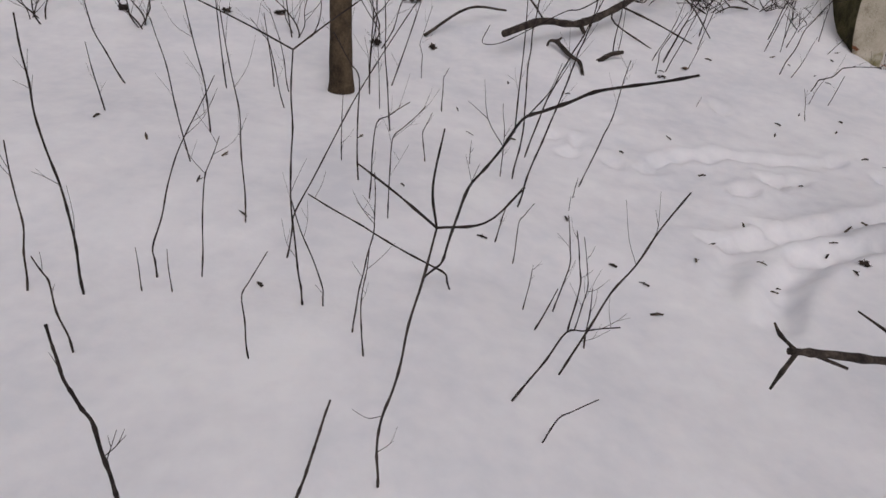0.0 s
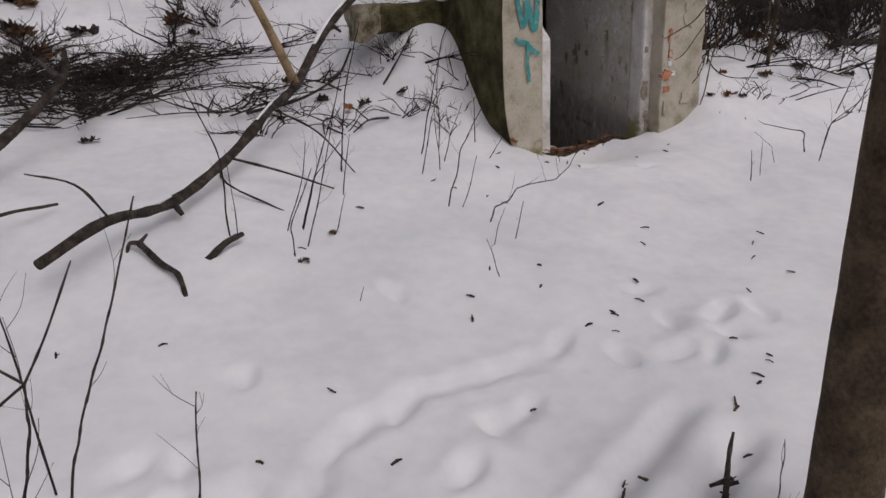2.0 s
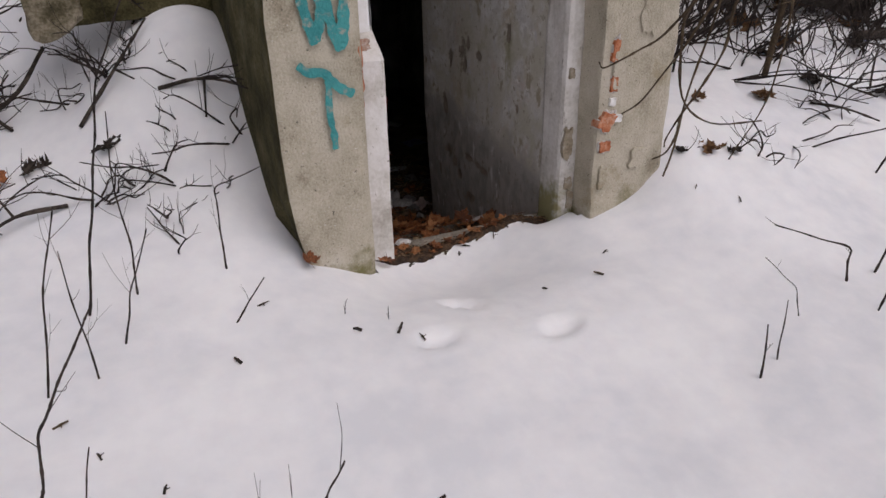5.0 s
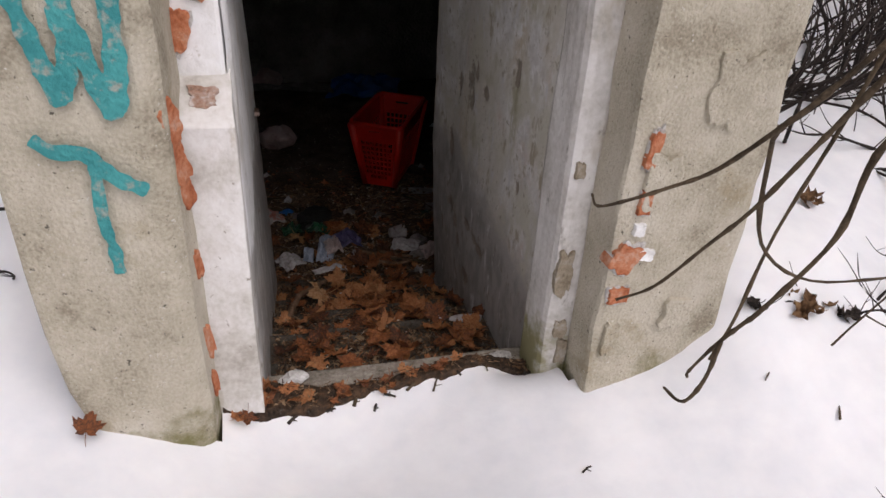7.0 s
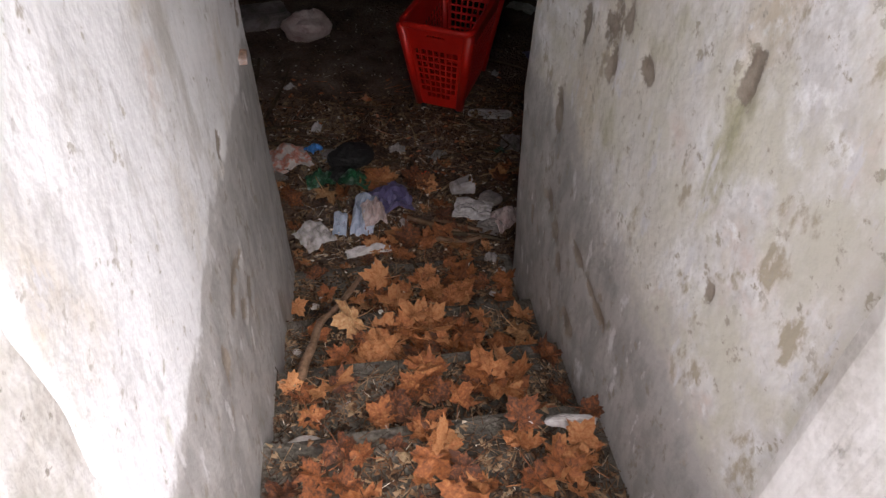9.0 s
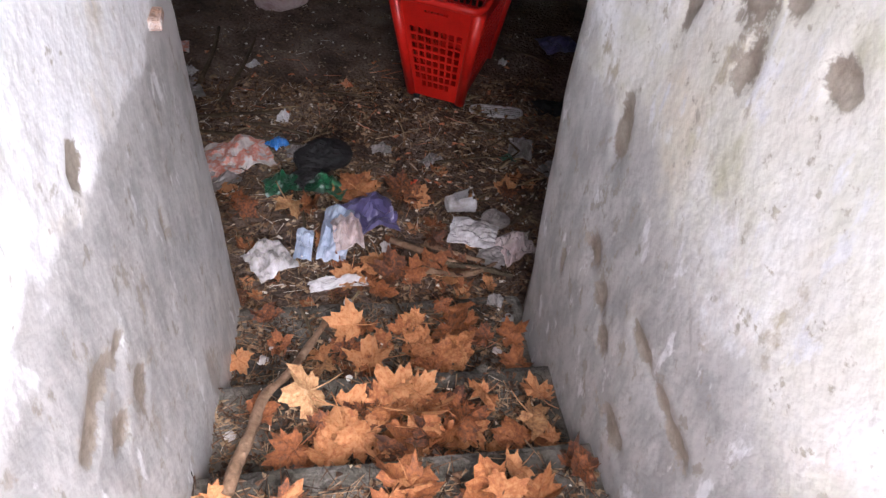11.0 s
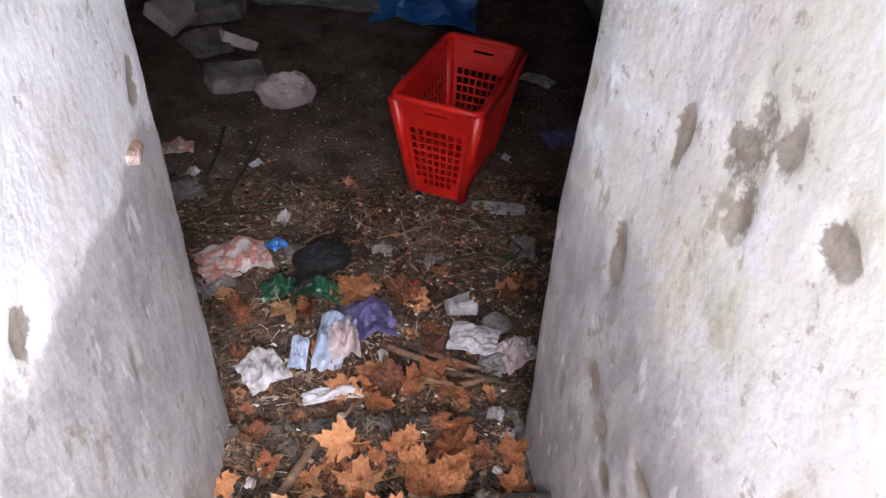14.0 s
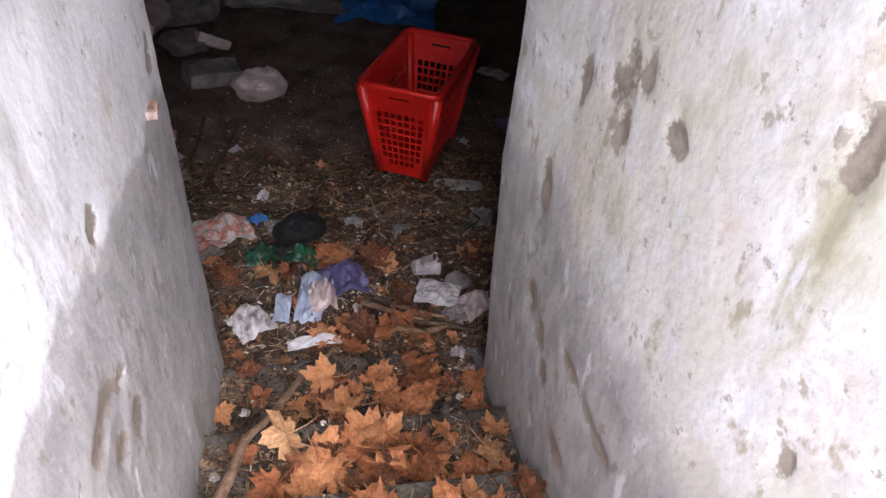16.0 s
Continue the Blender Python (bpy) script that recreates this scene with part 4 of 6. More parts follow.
# ---- brush ----
def bush(x, y, n, spread, high, seed, flat=0.0, arch=0.35):
    """A tangle of thin bare shoots from one root."""
    rng = random.Random(seed)
    z = ground_z(x, y)
    bm = bmesh.new()
    root = new("bush") if n <= 7 else None
    paths = []
    for _ in range(n):
        a = rng.uniform(0, math.tau)
        ln = high * rng.uniform(0.45, 1.0)
        out = spread * rng.uniform(0.3, 1.0)
        b = Vector((x + rng.uniform(-0.15, 0.15) * spread, y + rng.uniform(-0.15, 0.15) * spread, z - 0.03))
        up = ln * (1 - flat)
        e = b + Vector((math.cos(a) * out, math.sin(a) * out, up * rng.uniform(0.5, 1.0)))
        m = (b + e) / 2 + Vector((rng.uniform(-1, 1), rng.uniform(-1, 1), 0.6)) * ln * arch * 0.3
        w = ln * 0.09
        q1, q2 = (b.lerp(m, 0.5) + Vector((rng.uniform(-w, w), rng.uniform(-w, w), 0)), m.lerp(e, 0.5) + Vector((rng.uniform(-w, w), rng.uniform(-w, w), rng.uniform(-w, w))))
        paths.append(limb(bm, (b, q1, m, q2, e), rng.uniform(0.003, 0.006) if n <= 7 else rng.uniform(0.005, 0.011), 0.0025, 5, 3, 0.2))
        if n <= 7:
            part("shoot", bm, twig_bark, root, smooth=True)
            bm = bmesh.new()
    ob = tagged(part("bush", bm, twig_bark, smooth=True) if n > 7 else root, "tangled bare brown brush with thin shoots", "bush", group="bare brush round the bunker")
    bm = bmesh.new()
    for p in paths:
        side_twigs(bm, p, rng, 5 if n > 7 else 3, 0.4 * high, 0.0034 if n > 7 else 0.002)
    part("twig_spray", bm, twig_bark, ob, smooth=True)["kind"] = "stuff"
    return ob


rb = random.Random(77)
for k in range(62):
    bush(rb.uniform(5.5, 10.5), rb.uniform(7.8, 11.5), 14, rb.uniform(0.5, 1.0), rb.uniform(0.8, 1.7), 100 + k)
for k in range(10):
    bush(rb.uniform(5.5, 8.4), rb.uniform(6.7, 7.8), 7, 0.5, rb.uniform(0.4, 0.8), 200 + k)
for k in range(26):
    bush(rb.uniform(-1.2, 1.7), rb.uniform(7.8, 9.6), 15, rb.uniform(0.6, 1.1), rb.uniform(0.35, 0.6), 300 + k, 0.5)
for k in range(40):
    bush(rb.uniform(-1.8, 3.2), rb.uniform(9.2, 13.5), 9, rb.uniform(0.4, 0.8), rb.uniform(0.4, 0.9), 400 + k, 0.3)
for k in range(12):
    bush(rb.uniform(1.2, 2.9), rb.uniform(7.2, 8.5), 5, 0.35, rb.uniform(0.3, 0.5), 500 + k, 0.3)
for k in range(18):
    bush(rb.uniform(-3.8, 0.4), rb.uniform(4.6, 7.6), 5, 0.35, rb.uniform(0.6, 1.0), 600 + k)
for k in range(7):
    bush(rb.uniform(2.3, 3.0), rb.uniform(6.9, 8.0), 3, 0.25, rb.uniform(0.2, 0.4), 700 + k, 0.2)
for k in range(5):
    bush(rb.uniform(1.3, 2.2), rb.uniform(1.2, 2.2), 3, 0.3, rb.uniform(0.2, 0.4), 800 + k, 0.2)


for k in range(16):
    bush(rb.uniform(-1.6, 0.9), rb.uniform(8.2, 12.5), 12, rb.uniform(1.2, 1.9), rb.uniform(0.5, 0.8), 900 + k, 0.6, 0.6)
for k in range(8):
    bush(rb.uniform(5.8, 8.5), rb.uniform(6.9, 8.6), 8, rb.uniform(0.8, 1.4), rb.uniform(0.5, 0.9), 950 + k, 0.5, 0.6)


for k, (x, y) in enumerate(((2.4, 7.92), (2.0, 8.3), (2.9, 7.62), (2.44, 7.31), (2.0, 7.25), (3.0, 7.4), (1.6, 7.7), (1.3, 7.3), (6.6, 7.1), (7.6, 7.0), (5.5, 6.72), (7.0, 6.6), (6.1, 6.9))):
    bush(x, y, 6, rb.uniform(0.4, 0.75), rb.uniform(0.3, 0.5), 1000 + k, 0.55, 0.7)
for k, (x, y) in enumerate(((2.4, 7.7), (2.1, 8.0), (1.9, 7.5), (2.75, 7.6), (1.5, 7.5), (2.3, 7.3), (6.5, 7.2), (7.4, 7.1))):
    a = k * 1.9 + 0.3
    fallen_stick("dead_twig", "dark dead twig lying on the snowy bank", (g(x, y, 0.01), g(x + 0.2 * math.cos(a), y + 0.2 * math.sin(a), 0.06), g(x + 0.42 * math.cos(a + 0.2), y + 0.42 * math.sin(a + 0.2), 0.04)), 0.009, 0.005, log_bark, ((g(x + 0.2 * math.cos(a), y + 0.2 * math.sin(a), 0.06), g(x + 0.28 * math.cos(a - 0.7), y + 0.28 * math.sin(a - 0.7), 0.12)),), "twig")


# low brush on the snowy bank beside the flank
for k in range(16):
    bush(rb.uniform(0.9, 2.9), rb.uniform(8.2, 10.2), 6, rb.uniform(0.4, 0.8), rb.uniform(0.3, 0.6), 1100 + k, 0.45, 0.6)


# the shrub that arches across the right pier
def build_arching_shrub():
    bm = bmesh.new()
    tips = (((5.6, 6.8, 2.1), (5.1, 6.4, 1.9), (4.70, 6.26, 1.60), (4.572, 6.26, 1.465), (4.52, 6.28, 1.40), (4.474, 6.36, 1.285), (4.40, 6.39, 1.238), (4.34, 6.43, 1.195), (4.30, 6.47, 1.165), (4.292, 6.49, 1.185)),
            ((5.6, 6.8, 2.1), (5.1, 6.35, 1.9), (4.70, 6.18, 1.65), (4.581, 6.19, 1.483), (4.528, 6.2, 1.397), (4.461, 6.22, 1.275), (4.42, 6.263, 1.178), (4.367, 6.313, 1.063), (4.313, 6.352, 1.01)),
            ((5.6, 6.8, 2.1), (5.0, 6.3, 1.8), (4.60, 6.08, 1.55), (4.545, 6.1, 1.42), (4.528, 6.1, 1.277), (4.463, 6.129, 1.127), (4.442, 6.145, 1.08), (4.425, 6.17, 1.02), (4.40, 6.19, 0.945), (4.425, 6.22, 0.90)),
            ((5.6, 6.8, 2.1), (5.55, 6.7, 1.5), (5.35, 6.55, 0.95), (5.15, 6.55, 0.62)))
    root = Vector((6.4, 7.5, ground_z(6.4, 7.5) - 0.05))
    limb(bm, (root, (6.35, 7.4, 1.3), (6.0, 7.1, 1.9), (5.6, 6.8, 2.1)), 0.022, 0.016, 8)
    paths = [limb(bm, t, 0.0065, 0.0025, 7, 6, 0.25) for t in tips]
    limb(bm, ((4.43, 6.165, 1.03), (4.39, 6.13, 0.985), (4.367, 6.125, 0.945), (4.372, 6.16, 0.90), (4.41, 6.26, 0.84)), 0.0042, 0.003, 5)
    limb(bm, ((4.52, 6.28, 1.40), (4.66, 6.45, 1.28), (4.85, 6.6, 0.95), (5.1, 6.65, 0.78), (5.5, 6.7, 0.72)), 0.006, 0.004, 5)
    limb(bm, ((4.95, 6.45, 1.85), (4.98, 6.6, 1.3), (4.93, 6.65, 0.95), (4.86, 6.62, 0.70), (4.80, 6.6, 0.58)), 0.006, 0.004, 5)
    ob = tagged(part("arching_shrub", bm, bark, smooth=True), "bare brown shrub arching across the concrete pier", "shrub")
    bm = bmesh.new()
    rng = random.Random(5)
    for p in paths:
        side_twigs(bm, [q for q in p if q.x > 4.75], rng, 4, 0.35, 0.003)
    part("twig_spray", bm, bark, ob, smooth=True)["kind"] = "stuff"


build_arching_shrub()


# ---- on the bunker: beam, bricks, graffiti ----
bm = bmesh.new()
block(bm, 2.42, PX0 + 0.02, 8.02, 8.28, 1.26, 1.49, 0.03, 0.025, 8, 5.0, 8.0)
beam = tagged(part("concrete_beam", bm, mossy), "broken mossy concrete beam jutting from the flank", "beam")
bm = bmesh.new()
block(bm, 2.28, 2.52, 7.99, 8.30, 1.20, 1.50, 0.035, 0.035, 8, 5.0, 3.0)
for v in bm.verts:
    if v.co.z < 1.34:
        v.co.z += 0.10 * sstep(2.36, 2.52, v.co.x)
part("broken_end", bm, beam_end, beam, "paler broken end of the beam")


def slab_patch(bm, cx, cz, w, h, y0, y1, seed, axis="y"):
    """A broken, ragged-edged patch lying almost flush in a wall's face."""
    n = 40
    rings = []
    for depth, k in ((y1, 1.02), (y0 + 0.0015, 1.0), (y0, 0.93), (y0 + 0.001, 0.5)):
        ring = []
        for i in range(n):
            a = i * math.tau / n
            c, s = math.cos(a), math.sin(a)
            sq = 1 / max(abs(c), abs(s)) ** 0.8
            q = Vector((c * 1.5 + seed, s * 1.5, seed))
            rr = k * sq * (0.95 + 0.34 * noise.noise(q) + 0.14 * noise.noise(q * 2.7) + 0.07 * noise.noise(q * 6))
            x, z = cx + c * w / 2 * rr, cz + s * h / 2 * rr
            ring.append(bm.verts.new((x, depth + 0.002 * noise.noise(Vector((x, seed, z)) * 40), z)))
        rings.append(ring)
    for r, s in zip(rings, rings[1:]):
        for i in range(n):
            bm.faces.new((r[i], r[(i + 1) % n], s[(i + 1) % n], s[i]))
    bm.faces.new(rings[-1])


def bare_brick(cx, cz, w, h, y, axis="y", seed=1.0, tilt=0.0, parent=None):
    bm = bmesh.new()
    d = -0.012
    slab_patch(bm, 0, 0, w * 1.15, h * 1.15, d, 0.04, seed)
    m = Matrix.Translation((cx, y, cz) if axis == "y" else (y, cx, cz)) @ Matrix.Rotation(radians(tilt), 4, "Y" if axis == "y" else "X")
    bmesh.ops.transform(bm, matrix=m, verts=bm.verts)
    part("brick", bm, brick, parent)
    bm = bmesh.new()
    slab_patch(bm, 0, 0, w * 1.08, h * 1.4, -0.005, 0.04, seed + 50)
    bmesh.ops.transform(bm, matrix=m, verts=bm.verts)
    part("mortar", bm, mortar, parent, "crumbled grey mortar round a brick")


left_pier, right_pier = bpy.data.objects["wall_left_pier"], bpy.data.objects["wall_right_pier"]
jamb_left, jamb_right = bpy.data.objects["wall_jamb_left"], bpy.data.objects["wall_jamb_right"]
inner_left, inner_right = bpy.data.objects["wall_passage_left"], bpy.data.objects["wall_passage_right"]
for k, (x, z, w, h, t) in enumerate(((3.515, 1.50, 0.062, 0.075, 24), (3.455, 1.385, 0.066, 0.095, 20), (3.52, 1.63, 0.06, 0.06, 0))):
    bare_brick(x, z, w, h, 7.058, "y", 1.0 + k, t, inner_left)
# bricks laid bare along the worn inner edge of the pier
for k, (x, y, z, w, h, t) in enumerate(((3.444, 6.862, 1.235, 0.058, 0.085, 24), (3.447, 6.875, 1.135, 0.06, 0.10, 24), (3.452, 6.900, 1.045, 0.05, 0.075, 24), (3.453, 6.905, 0.84, 0.026, 0.07, 10), (3.453, 6.905, 0.60, 0.03, 0.10, 8), (3.453, 6.905, 0.45, 0.022, 0.07, 4))):
    bm = bmesh.new()
    slab_patch(bm, 0, 0, w * 1.15, h * 1.15, -0.008, 0.03, 5.0 + k)
    bmesh.ops.transform(bm, matrix=Matrix.Translation((x, y, z)) @ Matrix.Rotation(radians(62), 4, "Z") @ Matrix.Rotation(radians(-t), 4, "Y"), verts=bm.verts)
    part("brick", bm, brick, left_pier)
for k, (x, z, w, h, t) in enumerate(((4.578, 0.83, 0.07, 0.08, 30), (4.575, 0.71, 0.06, 0.045, 0), (4.60, 1.00, 0.035, 0.06, 0), (4.592, 1.15, 0.03, 0.09, 8))):
    bare_brick(x, z, w, h, RFRONT - 0.004, "y", 11.0 + k, t, right_pier)
for k, (x, z, w, h) in enumerate(((4.635, 0.84, 0.05, 0.035), (4.60, 0.92, 0.035, 0.04), (4.63, 1.06, 0.10, 0.16), (4.58, 0.55, 0.05, 0.12), (4.78, 1.3, 0.12, 0.2), (4.78, 0.62, 0.10, 0.10))):
    bm = bmesh.new()
    slab_patch(bm, x, z, w, h, RFRONT - 0.016, RFRONT + 0.02, 20.0 + k)
    part("plaster_patch", bm, plaster if k < 2 else concrete, right_pier, "chip of old plaster")
for k, (x, z, w, h) in enumerate(((4.48, 0.70, 0.05, 0.16), (4.495, 0.49, 0.04, 0.07), (4.51, 0.40, 0.04, 0.09), (4.478, 1.03, 0.03, 0.05))):
    bm = bmesh.new()
    slab_patch(bm, x, z, w, h, 6.914, 6.94, 30.0 + k)
    part("bare_patch", bm, bare_plaster, jamb_right, "dark patch of lost plaster")
bm = bmesh.new()
slab_patch(bm, 0, 0, 0.07, 0.06, -0.002, 0.03, 41)
bmesh.ops.transform(bm, matrix=Matrix.Translation((3.508, 7.012, 1.243)) @ Matrix.Rotation(radians(-48), 4, "X"), verts=bm.verts)
part("broken_edge", bm, dusty_brick, jamb_left, "crumbled brick at the broken top")
bm = bmesh.new()
block(bm, CX0 - 0.02, CX0 + 0.026, 8.53, 8.585, 0.636, 0.658, 0.007, 0.004, 3, 14.0)
part("brick", bm, dusty_brick, inner_left, "broken brick end stuck out of the plaster")


def plaster_skin(wall, face_at, way, y0, y1, z0, z1, material, spots, seed):
    """The uneven plaster face of a passage wall, hollowed where patches of it have fallen."""
    step = 0.014
    ys, zs = np.arange(y0, y1 + step / 2, step), np.arange(z0, z1 + step / 2, step)
    bm = bmesh.new()
    worn = bm.verts.layers.float.new("bare")
    grid = []
    for z in zs:
        row = []
        for y in ys:
            p = Vector((seed, y, z))
            out = 0.006 * noise.noise(p * 2.2) + 0.003 * noise.noise(p * 7) + 0.0016 * noise.noise(p * 22)
            bare = 0.0
            for sy, sz, w, h in spots:
                r = math.hypot((y - sy) / (w / 2), (z - sz) / (h / 2)) + 0.55 * noise.noise(p * 8) + 0.5 * noise.noise(p * 19)
                bare = max(bare, 1 - sstep(0.0, 1.5, r))
            edge = min(1.0, min(y - y0, y1 - y) / 0.03)
            out -= 0.006 * sstep(0.25, 0.6, bare) + 0.012 * (1 - edge)
            v = bm.verts.new((face_at(y, z) + way * out, y, z))
            v[worn] = bare
            row.append(v)
        grid.append(row)
    for j in range(len(zs) - 1):
        for i in range(len(ys) - 1):
            bm.faces.new((grid[j][i], grid[j][i + 1], grid[j + 1][i + 1], grid[j + 1][i]))
    part("plaster_skin", bm, material, wall, "blotched peeling plaster", smooth=True)


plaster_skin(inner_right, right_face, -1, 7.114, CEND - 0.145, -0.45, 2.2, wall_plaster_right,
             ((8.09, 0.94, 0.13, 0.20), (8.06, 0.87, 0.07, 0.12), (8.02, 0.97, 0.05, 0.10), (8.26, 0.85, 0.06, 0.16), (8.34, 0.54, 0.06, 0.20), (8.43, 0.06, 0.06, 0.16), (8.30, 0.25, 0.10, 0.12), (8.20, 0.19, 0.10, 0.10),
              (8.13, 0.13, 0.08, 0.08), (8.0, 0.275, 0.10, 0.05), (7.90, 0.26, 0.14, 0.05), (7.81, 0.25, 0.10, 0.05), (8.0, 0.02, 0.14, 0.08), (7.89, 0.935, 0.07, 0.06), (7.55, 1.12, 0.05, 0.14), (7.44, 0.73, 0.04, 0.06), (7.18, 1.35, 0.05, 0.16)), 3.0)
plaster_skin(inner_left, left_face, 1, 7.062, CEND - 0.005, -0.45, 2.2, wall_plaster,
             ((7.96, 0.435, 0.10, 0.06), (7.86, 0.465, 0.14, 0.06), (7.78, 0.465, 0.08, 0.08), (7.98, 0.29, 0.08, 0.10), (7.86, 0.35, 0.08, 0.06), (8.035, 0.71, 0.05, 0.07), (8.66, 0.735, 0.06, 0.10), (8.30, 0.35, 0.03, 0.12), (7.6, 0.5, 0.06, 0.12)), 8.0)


def stroke(pts, w, k):
    """One sprayed line as a thin skin of paint on the pier's face."""
    path = smooth_path([(x, 0, z) for x, z in pts], 14)
    bm = bmesh.new()
    lines = []
    for i, p in enumerate(path):
        d = (path[min(i + 1, len(path) - 1)] - path[max(i - 1, 0)]).normalized()
        n = Vector((-d.z, 0, d.x))
        ww = w / 2 * (0.95 + 0.5 * noise.noise(p * 34 + Vector((k, 0, 0))))
        if i in (0, len(path) - 1):
            ww *= 0.55
        y = FRONT - 0.0165 - 0.0006 * k
        lines.append([bm.verts.new((p.x + n.x * ww, y, p.z + n.z * ww)), bm.verts.new((p.x - n.x * ww, y, p.z - n.z * ww))])
    for a, b in zip(lines, lines[1:]):
        bm.faces.new((a[0], a[1], b[1], b[0]))
    part("graffiti_stroke", bm, teal, left_pier, "teal spray paint")


for k, (w, pts) in enumerate(((0.042, ((3.200, 1.56), (3.225, 1.44), (3.256, 1.30))), (0.036, ((3.262, 1.31), (3.285, 1.40), (3.285, 1.50))), (0.042, ((3.29, 1.52), (3.315, 1.40), (3.355, 1.27))),
                              (0.040, ((3.358, 1.28), (3.372, 1.40), (3.380, 1.58))), (0.036, ((3.185, 1.235), (3.22, 1.205), (3.28, 1.195), (3.33, 1.14), (3.39, 1.105))),
                              (0.026, ((3.295, 1.18), (3.288, 1.05), (3.298, 0.96), (3.300, 0.90))),
                              (0.022, ((3.30, 2.00), (3.36, 1.90), (3.42, 1.86), (3.43, 1.80), (3.38, 1.74), (3.31, 1.73))), (0.022, ((3.25, 1.66), (3.30, 1.55), (3.36, 1.68), (3.40, 1.56))))):
    stroke(pts, w, k)

# ---- small things on the snow ----
def debris(spots, seed):
    rng = random.Random(seed)
    for x, y in spots:
        ln, r, a = rng.uniform(0.012, 0.03), rng.uniform(0.003, 0.006), rng.uniform(0, math.pi)
        d = Vector((math.cos(a), math.sin(a), 0)) * ln
        c = g(x, y, r * 0.5)
        bm = bmesh.new()
        limb(bm, (c - d, c + Vector((0, 0, 0.006)), c + d * 0.9 + Vector((0, 0, rng.uniform(0, 0.012)))), r, r * 0.7, 6, 3, 0.5)
        if rng.random() < 0.35:
            limb(bm, (c, c + Vector((d.y, -d.x, ln * 0.4)) * 0.8), r * 0.6, r * 0.3, 5, 2, 0.3)
        tagged(part("bark_scrap", bm, log_bark if rng.random() < 0.7 else bark), "small dark scrap of bark lying on the snow", "bark", group="bark scraps on the snow")


debris(((0.74, 3.96), (1.18, 3.82), (1.08, 3.08), (1.66, 3.18), (1.28, 2.76), (1.88, 3.49), (2.72, 3.76), (2.87, 3.85), (2.5, 3.65), (2.29, 4.35), (2.45, 4.4), (2.74, 4.62), (2.35, 4.93), (1.88, 4.77), (0.37, 3.02), (-0.14, 3.88),), 1)
debris(((0.1, 3.92), (-0.24, 4.24), (1.06, 4.25), (0.47, 4.79), (0.06, 4.85), (3.2, 4.32), (1.92, 3.43), (1.79, 3.96), (1.27, 3.29), (2.81, 4), (3.69, 4.8), (3.22, 5.19), (2.01, 3.05), (1.41, 5.61), (1.2, 5.46),), 2)
debris(((2.09, 4.99), (2.25, 4.73), (2.64, 4.45), (2.45, 4.38), (2.38, 4.27), (1.81, 4.59), (3.54, 4.64), (3.08, 5.02), (3.83, 4.89), (3.57, 4.41), (2.54, 5.72), (3.14, 5.54), (4.33, 4.7), (4.43, 4.65), (2.32, 6), (2.23, 6.15),), 3)
debris(((2.47, 5.83), (1.64, 5.87), (5.01, 6.59), (5.17, 6.46),), 4)
debris(((4.29, 6.37), (4.03, 6.39), (3.39, 6.21), (3.18, 6.31), (2.9, 6.53), (3.33, 6.27), (2.75, 6.25), (4.44, 6.52),), 5)
debris(((-1.98, 3.26), (-1.24, 3.03), (-1.24, 2.72), (-0.96, 2.47), (-0.74, 2.01), (-0.01, 2.63), (0.55, 2.67), (0.69, 2.37), (0.67, 2.58), (0.94, 2.85), (1.24, 2.89), (-0.7, 3.54), (-0.39, 2.95), (-1.63, 3.06),), 6)


debris(((2.84, 3.82), (2.68, 3.71), (2.47, 3.61), (2.34, 3.41), (1.99, 3.0), (1.63, 2.86), (1.63, 3.13), (1.85, 3.45), (1.24, 2.71), (1.06, 3.04), (2.12, 3.27), (2.2, 3.34)), 7)


debris(((3.62, 6.97), (3.7, 6.99), (3.78, 6.98), (3.86, 7.0), (3.92, 6.97), (3.97, 7.0), (4.05, 7.01), (4.12, 6.99), (4.2, 7.01), (4.3, 7.02), (3.66, 6.95), (4.42, 6.97)), 8)


def clump(x, y, size, seed, label="dark clump of dead leaves on the snow", material=None):
    rng = random.Random(seed)
    bm = bmesh.new()
    for _ in range(9):
        m = g(x, y, size * rng.uniform(0.12, 0.45)) + Vector((rng.gauss(0, 0.5), rng.gauss(0, 0.45), 0)) * size
        turn = pose(m.x, m.y, m.z, rng.uniform(-50, 50), rng.uniform(-50, 50), rng.uniform(0, 360))
        big, curl = size * rng.uniform(0.5, 1.0), rng.uniform(0.2, 0.8)
        mid = bm.verts.new(turn @ Vector((0, 0, 0)))
        ring = []
        for i in range(11):
            a = i * math.tau / 11
            r = big * (1.0 if i % 2 else 0.62) * rng.uniform(0.75, 1.15)
            ring.append(bm.verts.new(turn @ Vector((math.cos(a) * r, math.sin(a) * r * 0.7, curl * r * r / big))))
        for i in range(11):
            bm.faces.new((mid, ring[i], ring[(i + 1) % 11]))
    tagged(part("leaf_clump", bm, material or log_bark), label, "leaf clump", group="dead leaf clumps on the snow")


